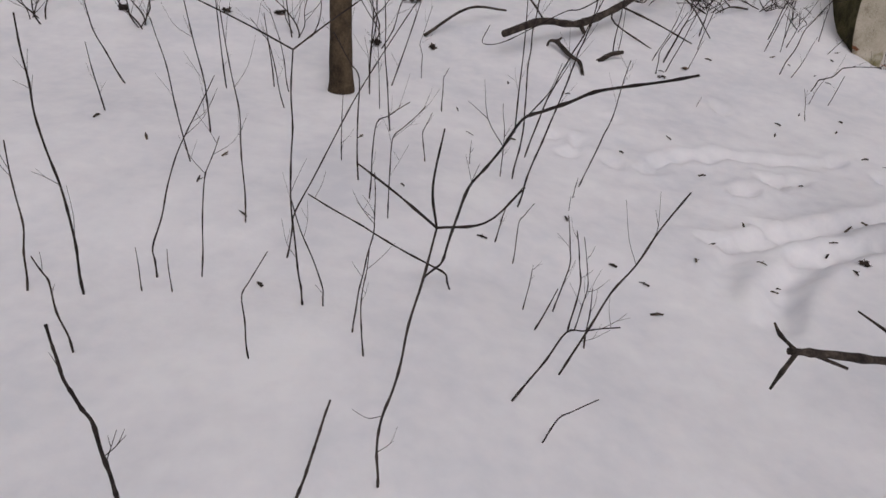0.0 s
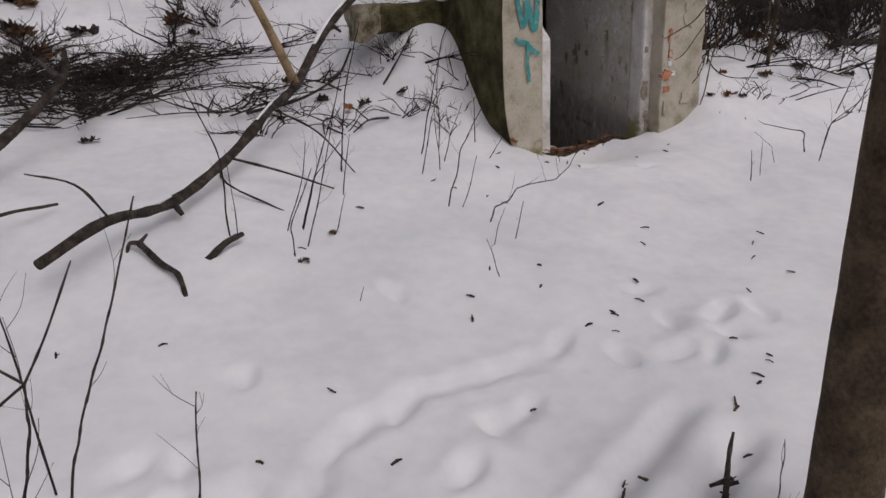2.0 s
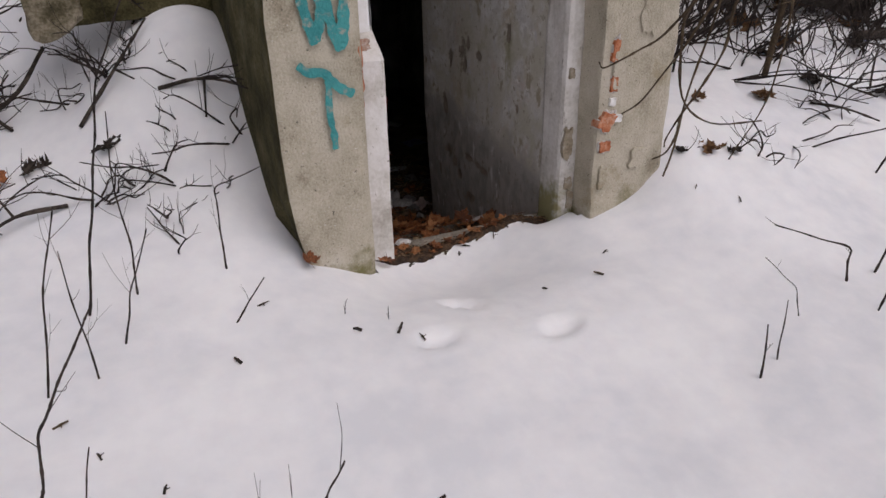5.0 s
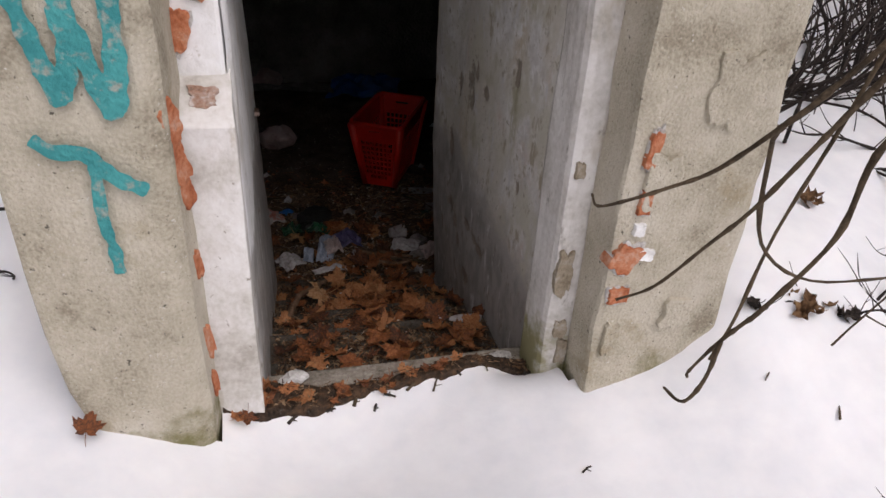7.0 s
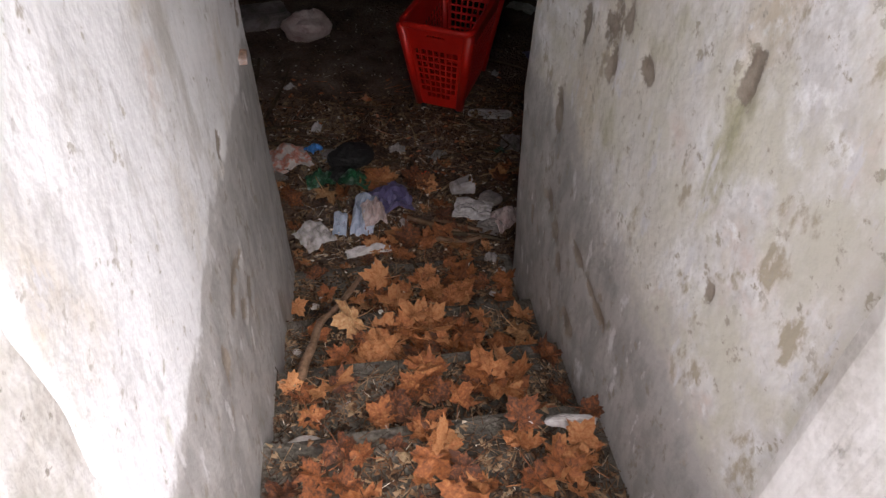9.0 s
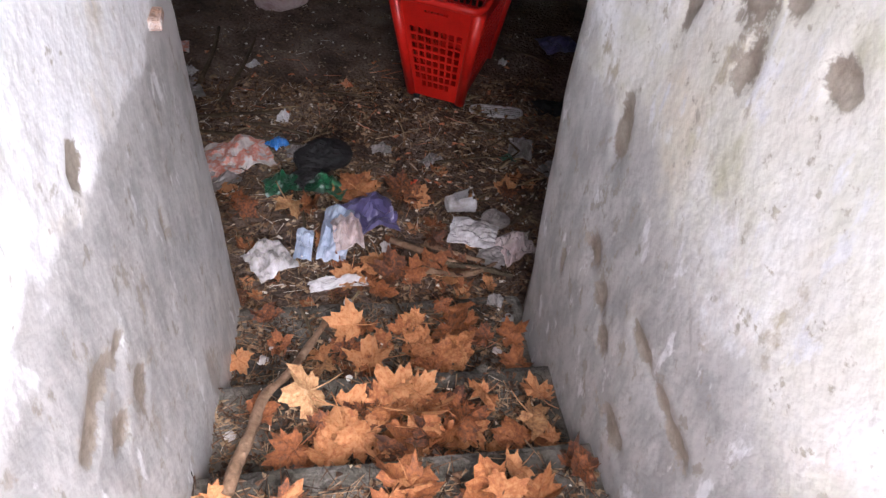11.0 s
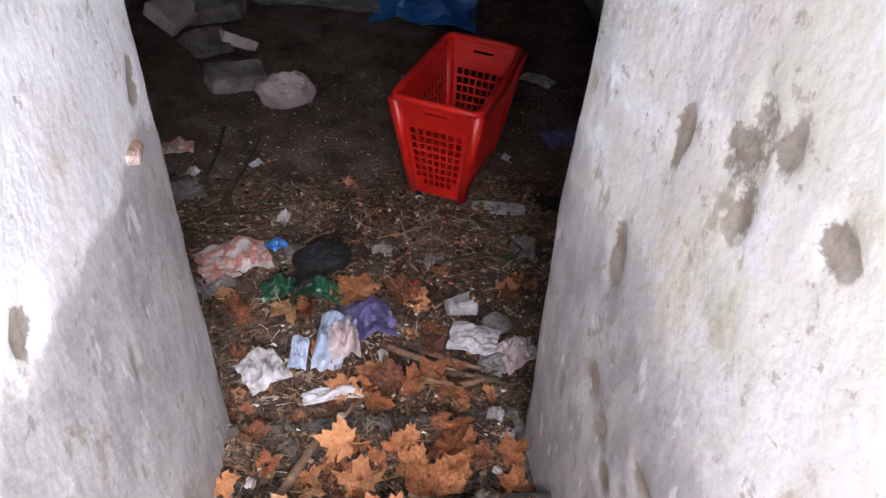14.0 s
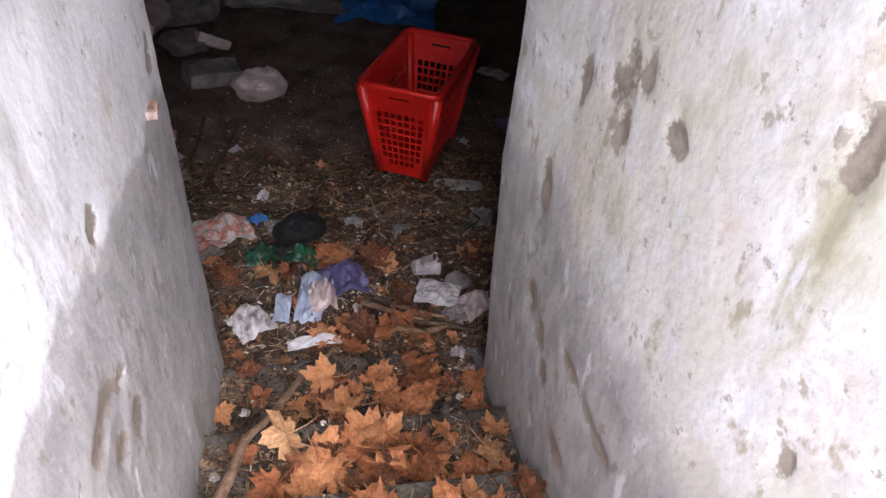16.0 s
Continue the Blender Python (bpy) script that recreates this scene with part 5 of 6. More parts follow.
for k, (x, y, s) in enumerate(((1.69, 2.94, 0.025), (1.19, 5.315, 0.026), (1.41, 5.61, 0.025), (2.2, 7.6, 0.05), (1.9, 7.9, 0.06), (1.7, 8.3, 0.06), (1.5, 7.6, 0.04), (2.5, 7.5, 0.05), (5.25, 6.75, 0.045), (5.38, 6.72, 0.035),
                              (5.05, 6.78, 0.03), (6.2, 7.3, 0.06), (6.6, 7.7, 0.07), (7.2, 7.2, 0.06), (5.8, 7.9, 0.08), (0.3, 8.6, 0.12), (-0.5, 8.9, 0.14), (0.9, 9.6, 0.14), (-0.9, 9.8, 0.18), (1.6, 10.2, 0.12), (2.4, 9.6, 0.10), (0.2, 10.6, 0.2),
                              (-0.8, 6.3, 0.06), (-1.9, 6.1, 0.07), (-1.2, 5.4, 0.05), (0.1, 7.4, 0.05), (7.6, 8.8, 0.12), (6.4, 9.4, 0.12), (8.2, 9.9, 0.16))):
    clump(x, y, s, k + 1.5, material=(log_bark, dry_brown)[k % 3 == 2])

rc = random.Random(31)
for k in range(60):
    clump(rc.uniform(-1.5, 3.0), rc.uniform(8.6, 14.0), rc.uniform(0.05, 0.18), 60.5 + k, material=rc.choice((log_bark, dry_brown)))
for k in range(50):
    clump(rc.uniform(5.3, 10.0), rc.uniform(7.2, 11.0), rc.uniform(0.04, 0.13), 120.5 + k, material=rc.choice((log_bark, dry_brown)))
for k in range(10):
    clump(rc.uniform(-3.2, 0.8), rc.uniform(5.0, 8.0), rc.uniform(0.03, 0.06), 160.5 + k)

# ---- leaves ----
def leaf_mesh(seed):
    """A curled maple leaf, about a unit across, with lobes, a raised midrib line and a stalk."""
    rng = random.Random(seed)
    bm = bmesh.new()
    tips = ((-125, 0.62), (-70, 0.90), (0, 1.0), (70, 0.90), (125, 0.62))
    outline = []
    for i, (a, r) in enumerate(tips):
        for da, k in ((-19, 0.80), (-11, 0.76), (0, 1.0), (11, 0.76), (19, 0.80)):
            outline.append((a + da, r * k * rng.uniform(0.92, 1.05)))
        if i < 4:
            outline.append(((a + tips[i + 1][0]) / 2, 0.52))
    outline += [(165, 0.34), (180, 0.12), (-165, 0.34)]
    outline.sort()
    curl, fold = rng.uniform(0.2, 1.5), rng.uniform(-0.5, 1.3)

    def lift(x, y):
        return curl * 0.5 * (x * x + y * y) + fold * 0.25 * abs(x) + 0.5 * noise.noise(Vector((x * 2.6, y * 2.6, seed * 3.7)))
    rings = []
    for k in (0.45, 1.0):
        rings.append([bm.verts.new((math.sin(radians(a)) * r * k * 0.5, math.cos(radians(a)) * r * k * 0.5, lift(math.sin(radians(a)) * r * k, math.cos(radians(a)) * r * k) * 0.35)) for a, r in outline])
    mid = bm.verts.new((0, 0, 0))
    n = len(outline)
    for i in range(n):
        j = (i + 1) % n
        bm.faces.new((mid, rings[0][i], rings[0][j]))
        bm.faces.new((rings[0][i], rings[1][i], rings[1][j], rings[0][j]))
    tube(bm, [Vector((0, -0.05, 0.0)), Vector((0.03, -0.3, 0.03)), Vector((0.08, -0.5, 0.1))], [0.012, 0.010, 0.008], 4)
    me = bpy.data.meshes.new("maple_leaf")
    bm.to_mesh(me)
    bm.free()
    me.materials.append(leaf_mat)
    me.shade_smooth()
    return me


LEAVES = [leaf_mesh(k) for k in range(14)]
pick_pale = [leaf_mesh(k) for k in (3, 7, 11)]
for me in pick_pale:
    me.materials[0] = pale_leaf


def leaf(x, y, size, rng, up=0.0, z=None):
    ob = new("maple_leaf", rng.choice(LEAVES))
    zz = (stair_z(x, y) if z is None else z) + 0.012 + up
    ob.matrix_world = pose(x, y, zz, rng.uniform(-28, 28), rng.uniform(-28, 28), rng.uniform(0, 360)) @ Matrix.Diagonal((size, size, size, 1))
    return tagged(ob, "dry curled orange-brown fallen maple leaf", "leaf", group="fallen maple leaves")


rl = random.Random(12)
for x, y, s in ((3.91, 8.18, 0.17), (4.13, 8.15, 0.17), (4.41, 8.11, 0.14), (4.3, 8.49, 0.14), (3.76, 8.56, 0.12), (4.23, 8.22, 0.13), (4.0, 8.2, 0.14), (3.66, 7.95, 0.12), (4.23, 7.9, 0.16), (4.04, 7.9, 0.15), (4.47, 7.66, 0.12),
                (3.74, 7.57, 0.15), (4.06, 7.6, 0.14), (4.42, 7.52, 0.16), (4.0, 7.66, 0.12), (4.08, 8.55, 0.13), (4.02, 8.6, 0.13), (4.08, 8.8, 0.14), (4.2, 8.84, 0.16), (4.3, 8.84, 0.14), (3.85, 9.2, 0.15), (4.08, 9.33, 0.14), (4.2, 9.3, 0.12), (4.43, 9.03, 0.12),
                (3.6, 9.25, 0.12), (4.62, 9.3, 0.12), (3.9, 9.05, 0.12), (4.3, 9.1, 0.1)):
    leaf(x, y, s, rl, rl.uniform(0.0, 0.03))
for _ in range(80):
    y0, y1, _z = rl.choice(STEPS)
    y = y0 + 0.03 + (y1 - y0 - 0.06) * (1 - rl.random() ** 1.3 * 0.9)
    y = y0 + (y1 - y) if y0 > 7.5 else y
    x = min(CX1 - 0.05, max(CX0 + 0.05, rl.gauss(4.12, 0.22)))
    leaf(x, y, rl.uniform(0.09, 0.16), rl, rl.uniform(0.012, 0.045))
for cx, cy, n in ((3.98, 8.21, 5), (4.12, 8.24, 5), (3.92, 8.17, 6), (4.16, 8.15, 8), (4.3, 8.2, 3), (4.05, 7.88, 6), (4.25, 7.9, 6), (3.75, 7.9, 2), (4.1, 7.5, 5), (4.36, 7.5, 5), (3.8, 7.5, 3), (4.12, 8.5, 2), (3.98, 8.52, 2), (4.05, 8.85, 4), (4.3, 8.85, 2), (4.0, 9.25, 4), (4.22, 9.28, 4)):
    for k in range(n):
        leaf(cx + rl.gauss(0, 0.055), cy + rl.gauss(0, 0.035), rl.uniform(0.12, 0.18), rl, 0.010 + 0.007 * k)
for _ in range(26):
    leaf(rl.uniform(3.5, 4.75), 8.75 + abs(rl.gauss(0, 0.35)), rl.uniform(0.07, 0.12), rl)
for _ in range(30):
    x = rl.uniform(3.5, 4.4)
    y = rl.uniform(6.985, 7.04) + 0.015 * sstep(3.6, 3.95, x)
    leaf(x, y, rl.uniform(0.04, 0.08), rl, 0.012, ground_z(x, y))
for x, y, s in ((3.145, 6.775, 0.10), (3.50, 6.90, 0.07), (3.53, 6.91, 0.08), (6.4, 6.5, 0.10), (2.05, 7.55, 0.14)):
    leaf(x, y, s, rl, 0.03, ground_z(x, y))


def litter(name, label, n, box, seed, size, where, material=None):
    """Crumbs of leaf, bark and straw as one heap."""
    rng = random.Random(seed)
    verts, faces = [], []
    for _ in range(n):
        x, y = rng.uniform(box[0], box[1]), rng.uniform(box[2], box[3])
        if where is stair_z and rng.random() < 0.85 and any(0 < y1 - y < 0.06 for _a, y1, _b in STEPS):
            continue
        c = Vector((x, y, where(x, y) + 0.006 + rng.random() ** 3 * 0.02))
        a, tip = rng.uniform(0, math.tau), rng.uniform(-0.2, 0.2)
        long = rng.random() < 0.55
        l, w = (size * rng.uniform(0.8, 2.8), size * 0.10) if long else (size * rng.uniform(0.3, 0.8), size * rng.uniform(0.2, 0.6))
        d = Vector((math.cos(a) * math.cos(tip), math.sin(a) * math.cos(tip), math.sin(tip) * 0.4)) * l
        s = Vector((-math.sin(a), math.cos(a), rng.uniform(-0.4, 0.4))) * w
        u = Vector((0, 0, w * 0.7))
        k = len(verts)
        verts += [c - d - s, c - d + s, c + d * 0.8 + s * 0.6, c + d, c + u]
        faces += [(k, k + 1, k + 4), (k + 1, k + 2, k + 4), (k + 2, k + 3, k + 4), (k + 3, k, k + 4)]
    me = bpy.data.meshes.new(name)
    me.from_pydata(verts, [], faces)
    me.materials.append(material or litter_mat)
    return tagged(new(name, me), label, "litter", kind="stuff")


for x, y, size, pale in ((3.858, 8.284, 0.20, 1), (4.118, 8.203, 0.22, 0), (4.418, 8.159, 0.18, 1), (3.939, 8.17, 0.18, 0), (3.821, 8.121, 0.17, 0), (4.226, 8.165, 0.19, 0), (4.068, 8.271, 0.17, 0), (4.309, 8.239, 0.14, 0), (4.35, 8.1, 0.15, 0),
                         (3.90, 8.09, 0.16, 0), (4.06, 8.08, 0.17, 0), (4.024, 8.453, 0.18, 0), (4.281, 8.559, 0.19, 0), (3.981, 8.595, 0.17, 0), (3.728, 8.639, 0.13, 0), (4.235, 8.46, 0.15, 0), (3.882, 8.443, 0.12, 1), (4.047, 9.27, 0.17, 0),
                         (3.784, 9.213, 0.17, 1), (3.63, 9.186, 0.14, 0), (4.138, 8.849, 0.19, 0), (3.991, 8.855, 0.15, 0), (4.287, 9.001, 0.13, 0), (4.605, 9.231, 0.12, 0), (4.05, 7.95, 0.18, 0), (4.25, 7.92, 0.18, 0), (3.80, 7.92, 0.15, 0)):
    ob = leaf(x, y, size, rl, 0.045)
    if pale:
        ob.data = pick_pale[len(ob.name) % 3]
        ob["label"] = "dry pale tan fallen maple leaf"


def doorstep_z(x, y):
    """Only behind the brink of the snow; crumbs before it lie hidden in it."""
    bare = y > 6.975 + 0.05 * sstep(3.6, 3.95, x) - 0.04 * sstep(4.36, 4.46, x)
    return ground_z(x, y) + (0.012 if bare else -0.06)


litter("stair_litter", "crumbled leaves, straw and bark on the steps", 9000, (CX0 + 0.01, CX1 - 0.01, 7.15, 8.73), 3, 0.016, stair_z)
litter("floor_litter", "crumbled leaves and straw on the cellar floor", 8000, (3.2, 5.0, 8.74, 10.1), 4, 0.020, floor_z)
litter("floor_litter", "scattered straw and crumbs on the cellar floor", 2500, (2.9, 5.4, 9.8, 11.6), 5, 0.013, floor_z)
litter("floor_straw", "pale dry straw and husks on the cellar floor", 1500, (3.25, 4.9, 8.8, 10.0), 15, 0.015, floor_z, straw_mat)
litter("floor_straw", "pale dry straw and husks on the cellar floor", 500, (3.3, 5.0, 9.9, 11.2), 16, 0.012, floor_z, straw_mat)
litter("stair_straw", "pale crumbs of straw and mortar on the steps", 350, (CX0 + 0.02, CX1 - 0.02, 7.2, 8.73), 17, 0.010, stair_z, straw_mat)
litter("brick_crumbs", "reddish crumbs of brick and leaf on the earth floor", 160, (3.4, 4.9, 9.3, 10.3), 18, 0.022, floor_z, brick)
litter("doorstep_litter", "wet leaf crumbs and bark before the threshold", 700, (3.5, 4.45, 6.95, 7.05), 6, 0.013, doorstep_z)

def build_doorstep_earth():
    """The dark bank of wet leaves between the snow and the threshold."""
    bm = bmesh.new()
    grid = []
    for j in range(13):
        y = 6.93 + 0.0105 * j
        row = []
        for i in range(86):
            x = 3.46 + 0.0124 * i
            p = Vector((x, y, 0))
            brink = 6.945 + 0.075 * sstep(3.55, 3.95, x) - 0.05 * sstep(4.36, 4.46, x) + 0.022 * noise.noise(p * 9) + 0.012 * noise.noise(p * 24)
            k = sstep(brink - 0.02, brink + 0.008, y)
            low = ground_z(x, y)
            row.append(bm.verts.new((x, y, low - 0.03 + k * (0.045 + 0.012 * noise.noise(p * 25) + 0.008 * noise.noise(p * 60)))))
        grid.append(row)
    for j in range(12):
        for i in range(85):
            bm.faces.new((grid[j][i], grid[j][i + 1], grid[j + 1][i + 1], grid[j + 1][i]))
    tagged(part("earth_bank", bm, wet_mould), "dark wet leaf mould banked against the threshold", "earth", kind="structure")


build_doorstep_earth()

# ---- rubbish in the cellar ----
def f(x, y, up=0.0):
    return Vector((x, y, stair_z(x, y) + up))


def sheet(name, label, category, x, y, w, l, h, rot, material, seed, up=0.0, tilt=0.0):
    """A crumpled sheet of paper, film or cloth with ragged edges and some thickness."""
    n = 16
    bm = bmesh.new()
    grid = []
    for j in range(n + 1):
        row = []
        for i in range(n + 1):
            u, v = i / n - 0.5, j / n - 0.5
            p = Vector((u * 1.7, v * 1.7, seed))
            e = 1 + 0.13 * noise.noise(Vector((u * 4, v * 4, seed + 9)))
            k = abs(noise.noise(p * 1.3)) + 0.5 * abs(noise.noise(p * 2.9)) + 0.16 * abs(noise.noise(p * 7))
            row.append(bm.verts.new((u * w * e, v * l * e, h * (1.3 * k * (1.15 - 2.2 * (u * u + v * v))))))
        grid.append(row)
    for j in range(n):
        for i in range(n):
            bm.faces.new((grid[j][i], grid[j][i + 1], grid[j + 1][i + 1], grid[j + 1][i]))
    c = f(x, y, 0.012 + up)
    bmesh.ops.transform(bm, matrix=pose(c.x, c.y, c.z, tilt, 0, rot), verts=bm.verts)
    ob = tagged(part(name, bm, material), label, category)
    so = ob.modifiers.new("thickness", "SOLIDIFY")
    so.thickness = 0.0025
    return ob


def lump(name, label, category, x, y, w, l, h, rot, material, seed, up=0.0):
    """A crumpled bag or balled rag: a closed, creased, flattened body."""
    bm = bmesh.new()
    bmesh.ops.create_icosphere(bm, subdivisions=4, radius=1.0)
    for v in bm.verts:
        p = v.co + Vector((seed, seed * 0.7, 0))
        n = 1.0 + 0.35 * noise.noise(p * 1.1) - 0.2 * abs(noise.noise(p * 2.9)) - 0.24 * abs(noise.noise(p * 6.5))
        k = 0.95 + 0.3 * noise.noise(p * 1.1) - 0.1 * abs(noise.noise(p * 3.1))
        v.co = Vector((v.co.x * w / 2 * k, v.co.y * l / 2 * k, h * (0.45 + max(-0.42, v.co.z * 0.62 * n))))
    c = f(x, y, up)
    bmesh.ops.transform(bm, matrix=pose(c.x, c.y, c.z, 0, 0, rot), verts=bm.verts)
    return tagged(part(name, bm, material), label, category)


def build_basket():
    thing = tagged(new("shopping_basket"), "empty bright red plastic rolling basket with square holes", "basket")
    z0, high = 0.045, 0.49
    top, low = (0.176, 0.337), (0.114, 0.226)

    def wall(name, a, b, c, d, cols, rows_, holes, slot):
        """One side as a lattice between four corners: a, b below and c, d above."""
        bm = bmesh.new()
        nx, nz = cols * 2 + 1, rows_ * 2 + 1
        def at(k, n):
            return (k + (0.22 if k % 2 == 0 else -0.22) * (0 < k < n)) / n
        grid = [[bm.verts.new(a.lerp(b, at(i, nx)).lerp(d.lerp(c, at(i, nx)), at(j, nz))) for i in range(nx + 1)] for j in range(nz + 1)]
        for j in range(nz):
            for i in range(nx):
                ci, cj = i // 2, j // 2
                if i % 2 and j % 2 and holes[0] <= ci < holes[1] and holes[2] <= cj < holes[3] and not (cj == 1 and ci in (holes[0], holes[1] - 1)):
                    continue
                if slot and j == nz - 3 and nx * 0.34 < i < nx * 0.66 - 1:
                    continue
                bm.faces.new((grid[j][i], grid[j][i + 1], grid[j + 1][i + 1], grid[j + 1][i]))
        ob = part(name, bm, red_plastic, thing)
        so = ob.modifiers.new("wall", "SOLIDIFY")
        so.thickness, so.offset = 0.005, 0
    B = [Vector((sx * low[0], sy * low[1], z0)) for sx, sy in ((-1, -1), (1, -1), (1, 1), (-1, 1))]
    T = [Vector((sx * top[0], sy * top[1], z0 + high)) for sx, sy in ((-1, -1), (1, -1), (1, 1), (-1, 1))]
    for k in range(4):
        j = (k + 1) % 4
        end = k % 2 == 0
        n = 9 if end else 13
        wall("end_wall" if end else "side_wall", B[k], B[j], T[j], T[k], n, 12, (1, n - 1, 1, 9), end)
    bm = bmesh.new()
    path = [Vector((sx * (top[0] + 0.006), sy * (top[1] + 0.006), z0 + high)) for sx, sy in ((-1, -1), (1, -1), (1, 1), (-1, 1))]
    ring = []
    for p, q in zip(path, path[1:] + path[:1]):
        for t in (0.06, 0.2, 0.5, 0.8, 0.94):
            ring.append(p.lerp(q, t))
    ring.append(ring[0].copy())
    tube(bm, ring, [0.016] * len(ring), 8)
    part("rim", bm, red_plastic, thing, "thick rounded rim", smooth=True)
    bm = bmesh.new()
    block(bm, -low[0], low[0], -low[1], low[1], z0 - 0.006, z0 + 0.004, 0.003)
    part("bottom", bm, red_plastic, thing)
    for sx in (-1, 1):
        for sy in (-1, 1):
            bm = bmesh.new()
            tube(bm, [Vector((sx * (low[0] - 0.02) - 0.012, sy * (low[1] - 0.03), 0.017)), Vector((sx * (low[0] - 0.02) + 0.012, sy * (low[1] - 0.03), 0.017))], [0.018, 0.018], 12)
            part("caster", bm, black_film, thing, "small black caster", smooth=True)
    for p, q in zip(B, T):
        bm = bmesh.new()
        tube(bm, [p * 0.985, q * 0.985], [0.022, 0.028], 10)
        part("corner_post", bm, red_plastic, thing, smooth=True)
    thing.matrix_world = pose(4.522, 10.09, floor_z(4.522, 10.09) + 0.002, 0, 0, -27)


build_basket()


def build_cup():
    thing = tagged(new("torn_cup"), "torn dirty white plastic cup lying on its side", "cup")
    bm = bmesh.new()
    n, rings = 24, []
    for k, (h, r) in enumerate(((0, 0.030), (0.03, 0.034), (0.035, 0.037), (0.09, 0.044), (0.095, 0.048), (0.1, 0.047))):
        rings.append([bm.verts.new((math.cos(i * math.tau / n) * r, math.sin(i * math.tau / n) * r, h + (0.006 * noise.noise(Vector((i, k, 2)) * 0.9) if k > 3 else 0))) for i in range(n)])
    for r, s in zip(rings, rings[1:]):
        for i in range(n):
            if not (3 < i < 9 and r is not rings[0] and (i + rings.index(r)) % 5):
                bm.faces.new((r[i], r[(i + 1) % n], s[(i + 1) % n], s[i]))
    wall = part("wall", bm, white_scrap, thing, smooth=True)
    wall.modifiers.new("thickness", "SOLIDIFY").thickness = 0.0015
    bm = bmesh.new()
    bmesh.ops.create_circle(bm, cap_ends=True, segments=24, radius=0.030)
    base = part("base", bm, white_scrap, thing)
    base.modifiers.new("thickness", "SOLIDIFY").thickness = 0.002
    c = f(4.37, 9.19, 0.046)
    thing.matrix_world = pose(c.x, c.y, c.z, 88, 0, 100)


build_cup()


def build_rack():
    thing = tagged(new("plastic_tray"), "flat white slotted plastic tray on the earth", "tray")
    w, l = 0.115, 0.035
    bm = bmesh.new()
    ring = [Vector((math.copysign(abs(math.cos(a)) ** 0.45, math.cos(a)) * w, math.copysign(abs(math.sin(a)) ** 0.6, math.sin(a)) * l, 0)) for a in np.linspace(0.001, math.tau + 0.001, 33)]
    tube(bm, ring, [0.006] * 33, 6)
    part("rim", bm, white_scrap, thing, smooth=True)
    for k in range(5):
        bm = bmesh.new()
        y = (k - 2) * 0.0135
        tube(bm, [Vector((-w * 0.93, y, 0)), Vector((0, y + 0.002, 0.002)), Vector((w * 0.93, y, 0))], [0.0035] * 3, 6)
        part("bar", bm, white_scrap, thing, smooth=True)
    c = f(4.69, 9.83, 0.014)
    thing.matrix_world = pose(c.x, c.y, c.z, 4, -3, -14)


build_rack()

lump("plastic_bag", "crumpled clear plastic bag with pinkish print", "bag", 3.74, 10.82, 0.34, 0.26, 0.16, 20, pinkish, 2.0)
bm = bmesh.new()
block(bm, -0.15, 0.15, -0.085, 0.085, 0.0, 0.11, bevel=0.012, rough=0.012, cuts=5, freq=9.0, seed=7.7)
c = f(3.46, 10.97, -0.01)
bmesh.ops.transform(bm, matrix=pose(c.x, c.y, c.z, 8, 5, 24), verts=bm.verts)
tagged(part("foam_pack", bm, clear_film), "battered grey-white foam package on the earth floor", "package")
for k, (x, y, w, l, h, rx, ry, rz, up) in enumerate(((3.30, 11.25, 0.30, 0.15, 0.07, 28, 12, 55, 0.06), (3.44, 11.35, 0.20, 0.13, 0.06, -20, 25, 20, 0.05), (3.28, 11.62, 0.40, 0.24, 0.10, 10, -14, -8, 0.08), (3.10, 11.45, 0.34, 0.20, 0.08, 35, 5, 75, 0.12))):
    bm = bmesh.new()
    block(bm, -w / 2, w / 2, -l / 2, l / 2, -h / 2, h / 2, bevel=0.012, rough=0.016, cuts=5, freq=8.0, seed=2.2 * k)
    c = f(x, y, h / 2 + up)
    bmesh.ops.transform(bm, matrix=pose(c.x, c.y, c.z, rx, ry, rz), verts=bm.verts)
    tagged(part("foam_slab", bm, (clear_film, pinkish, clear_film, pinkish)[k]), "broken grey-white foam slab in a grubby heap", "foam", group="heap of foam slabs")
sheet("blue_bag", "crumpled bright blue plastic sheet", "bag", 4.60, 11.92, 0.66, 0.40, 0.16, -14, blue_film, 4.4, 0.01, 8)
sheet("cardboard", "flattened pale cardboard on the cellar floor", "cardboard", 3.95, 12.0, 0.9, 0.22, 0.05, -8, clear_film, 5.0)
lump("crumpled_wrapper", "pinkish crumpled packaging against the wall", "wrapper", 3.7, 12.1, 0.3, 0.14, 0.16, 0, pinkish, 6.1)
sheet("printed_bag", "crumpled printed food bag with red figures", "wrapper", 3.58, 9.53, 0.27, 0.2, 0.06, 20, print_mat, 3.1)
sheet("blue_scrap", "scrap of bright blue wrapper", "wrapper", 3.74, 9.60, 0.07, 0.07, 0.03, 40, blue_film, 3.6, 0.02)
sheet("clear_scrap", "crumpled grey film on the floor", "wrapper", 3.82, 9.57, 0.09, 0.11, 0.04, 10, clear_film, 3.9)
sheet("clear_scrap", "crumpled grey film beside the bag", "wrapper", 3.53, 9.40, 0.14, 0.10, 0.03, 30, clear_film, 8.9)
lump("black_bag", "balled black plastic bag", "bag", 3.92, 9.5, 0.22, 0.17, 0.10, 10, black_film, 1.2)
lump("black_bag", "flattened black plastic bag", "bag", 3.85, 9.38, 0.16, 0.12, 0.06, 40, black_film, 2.8)
sheet("green_wrapper", "crumpled shiny green snack wrapper", "wrapper", 3.76, 9.34, 0.13, 0.10, 0.05, 15, green_film, 1.4, 0.02)
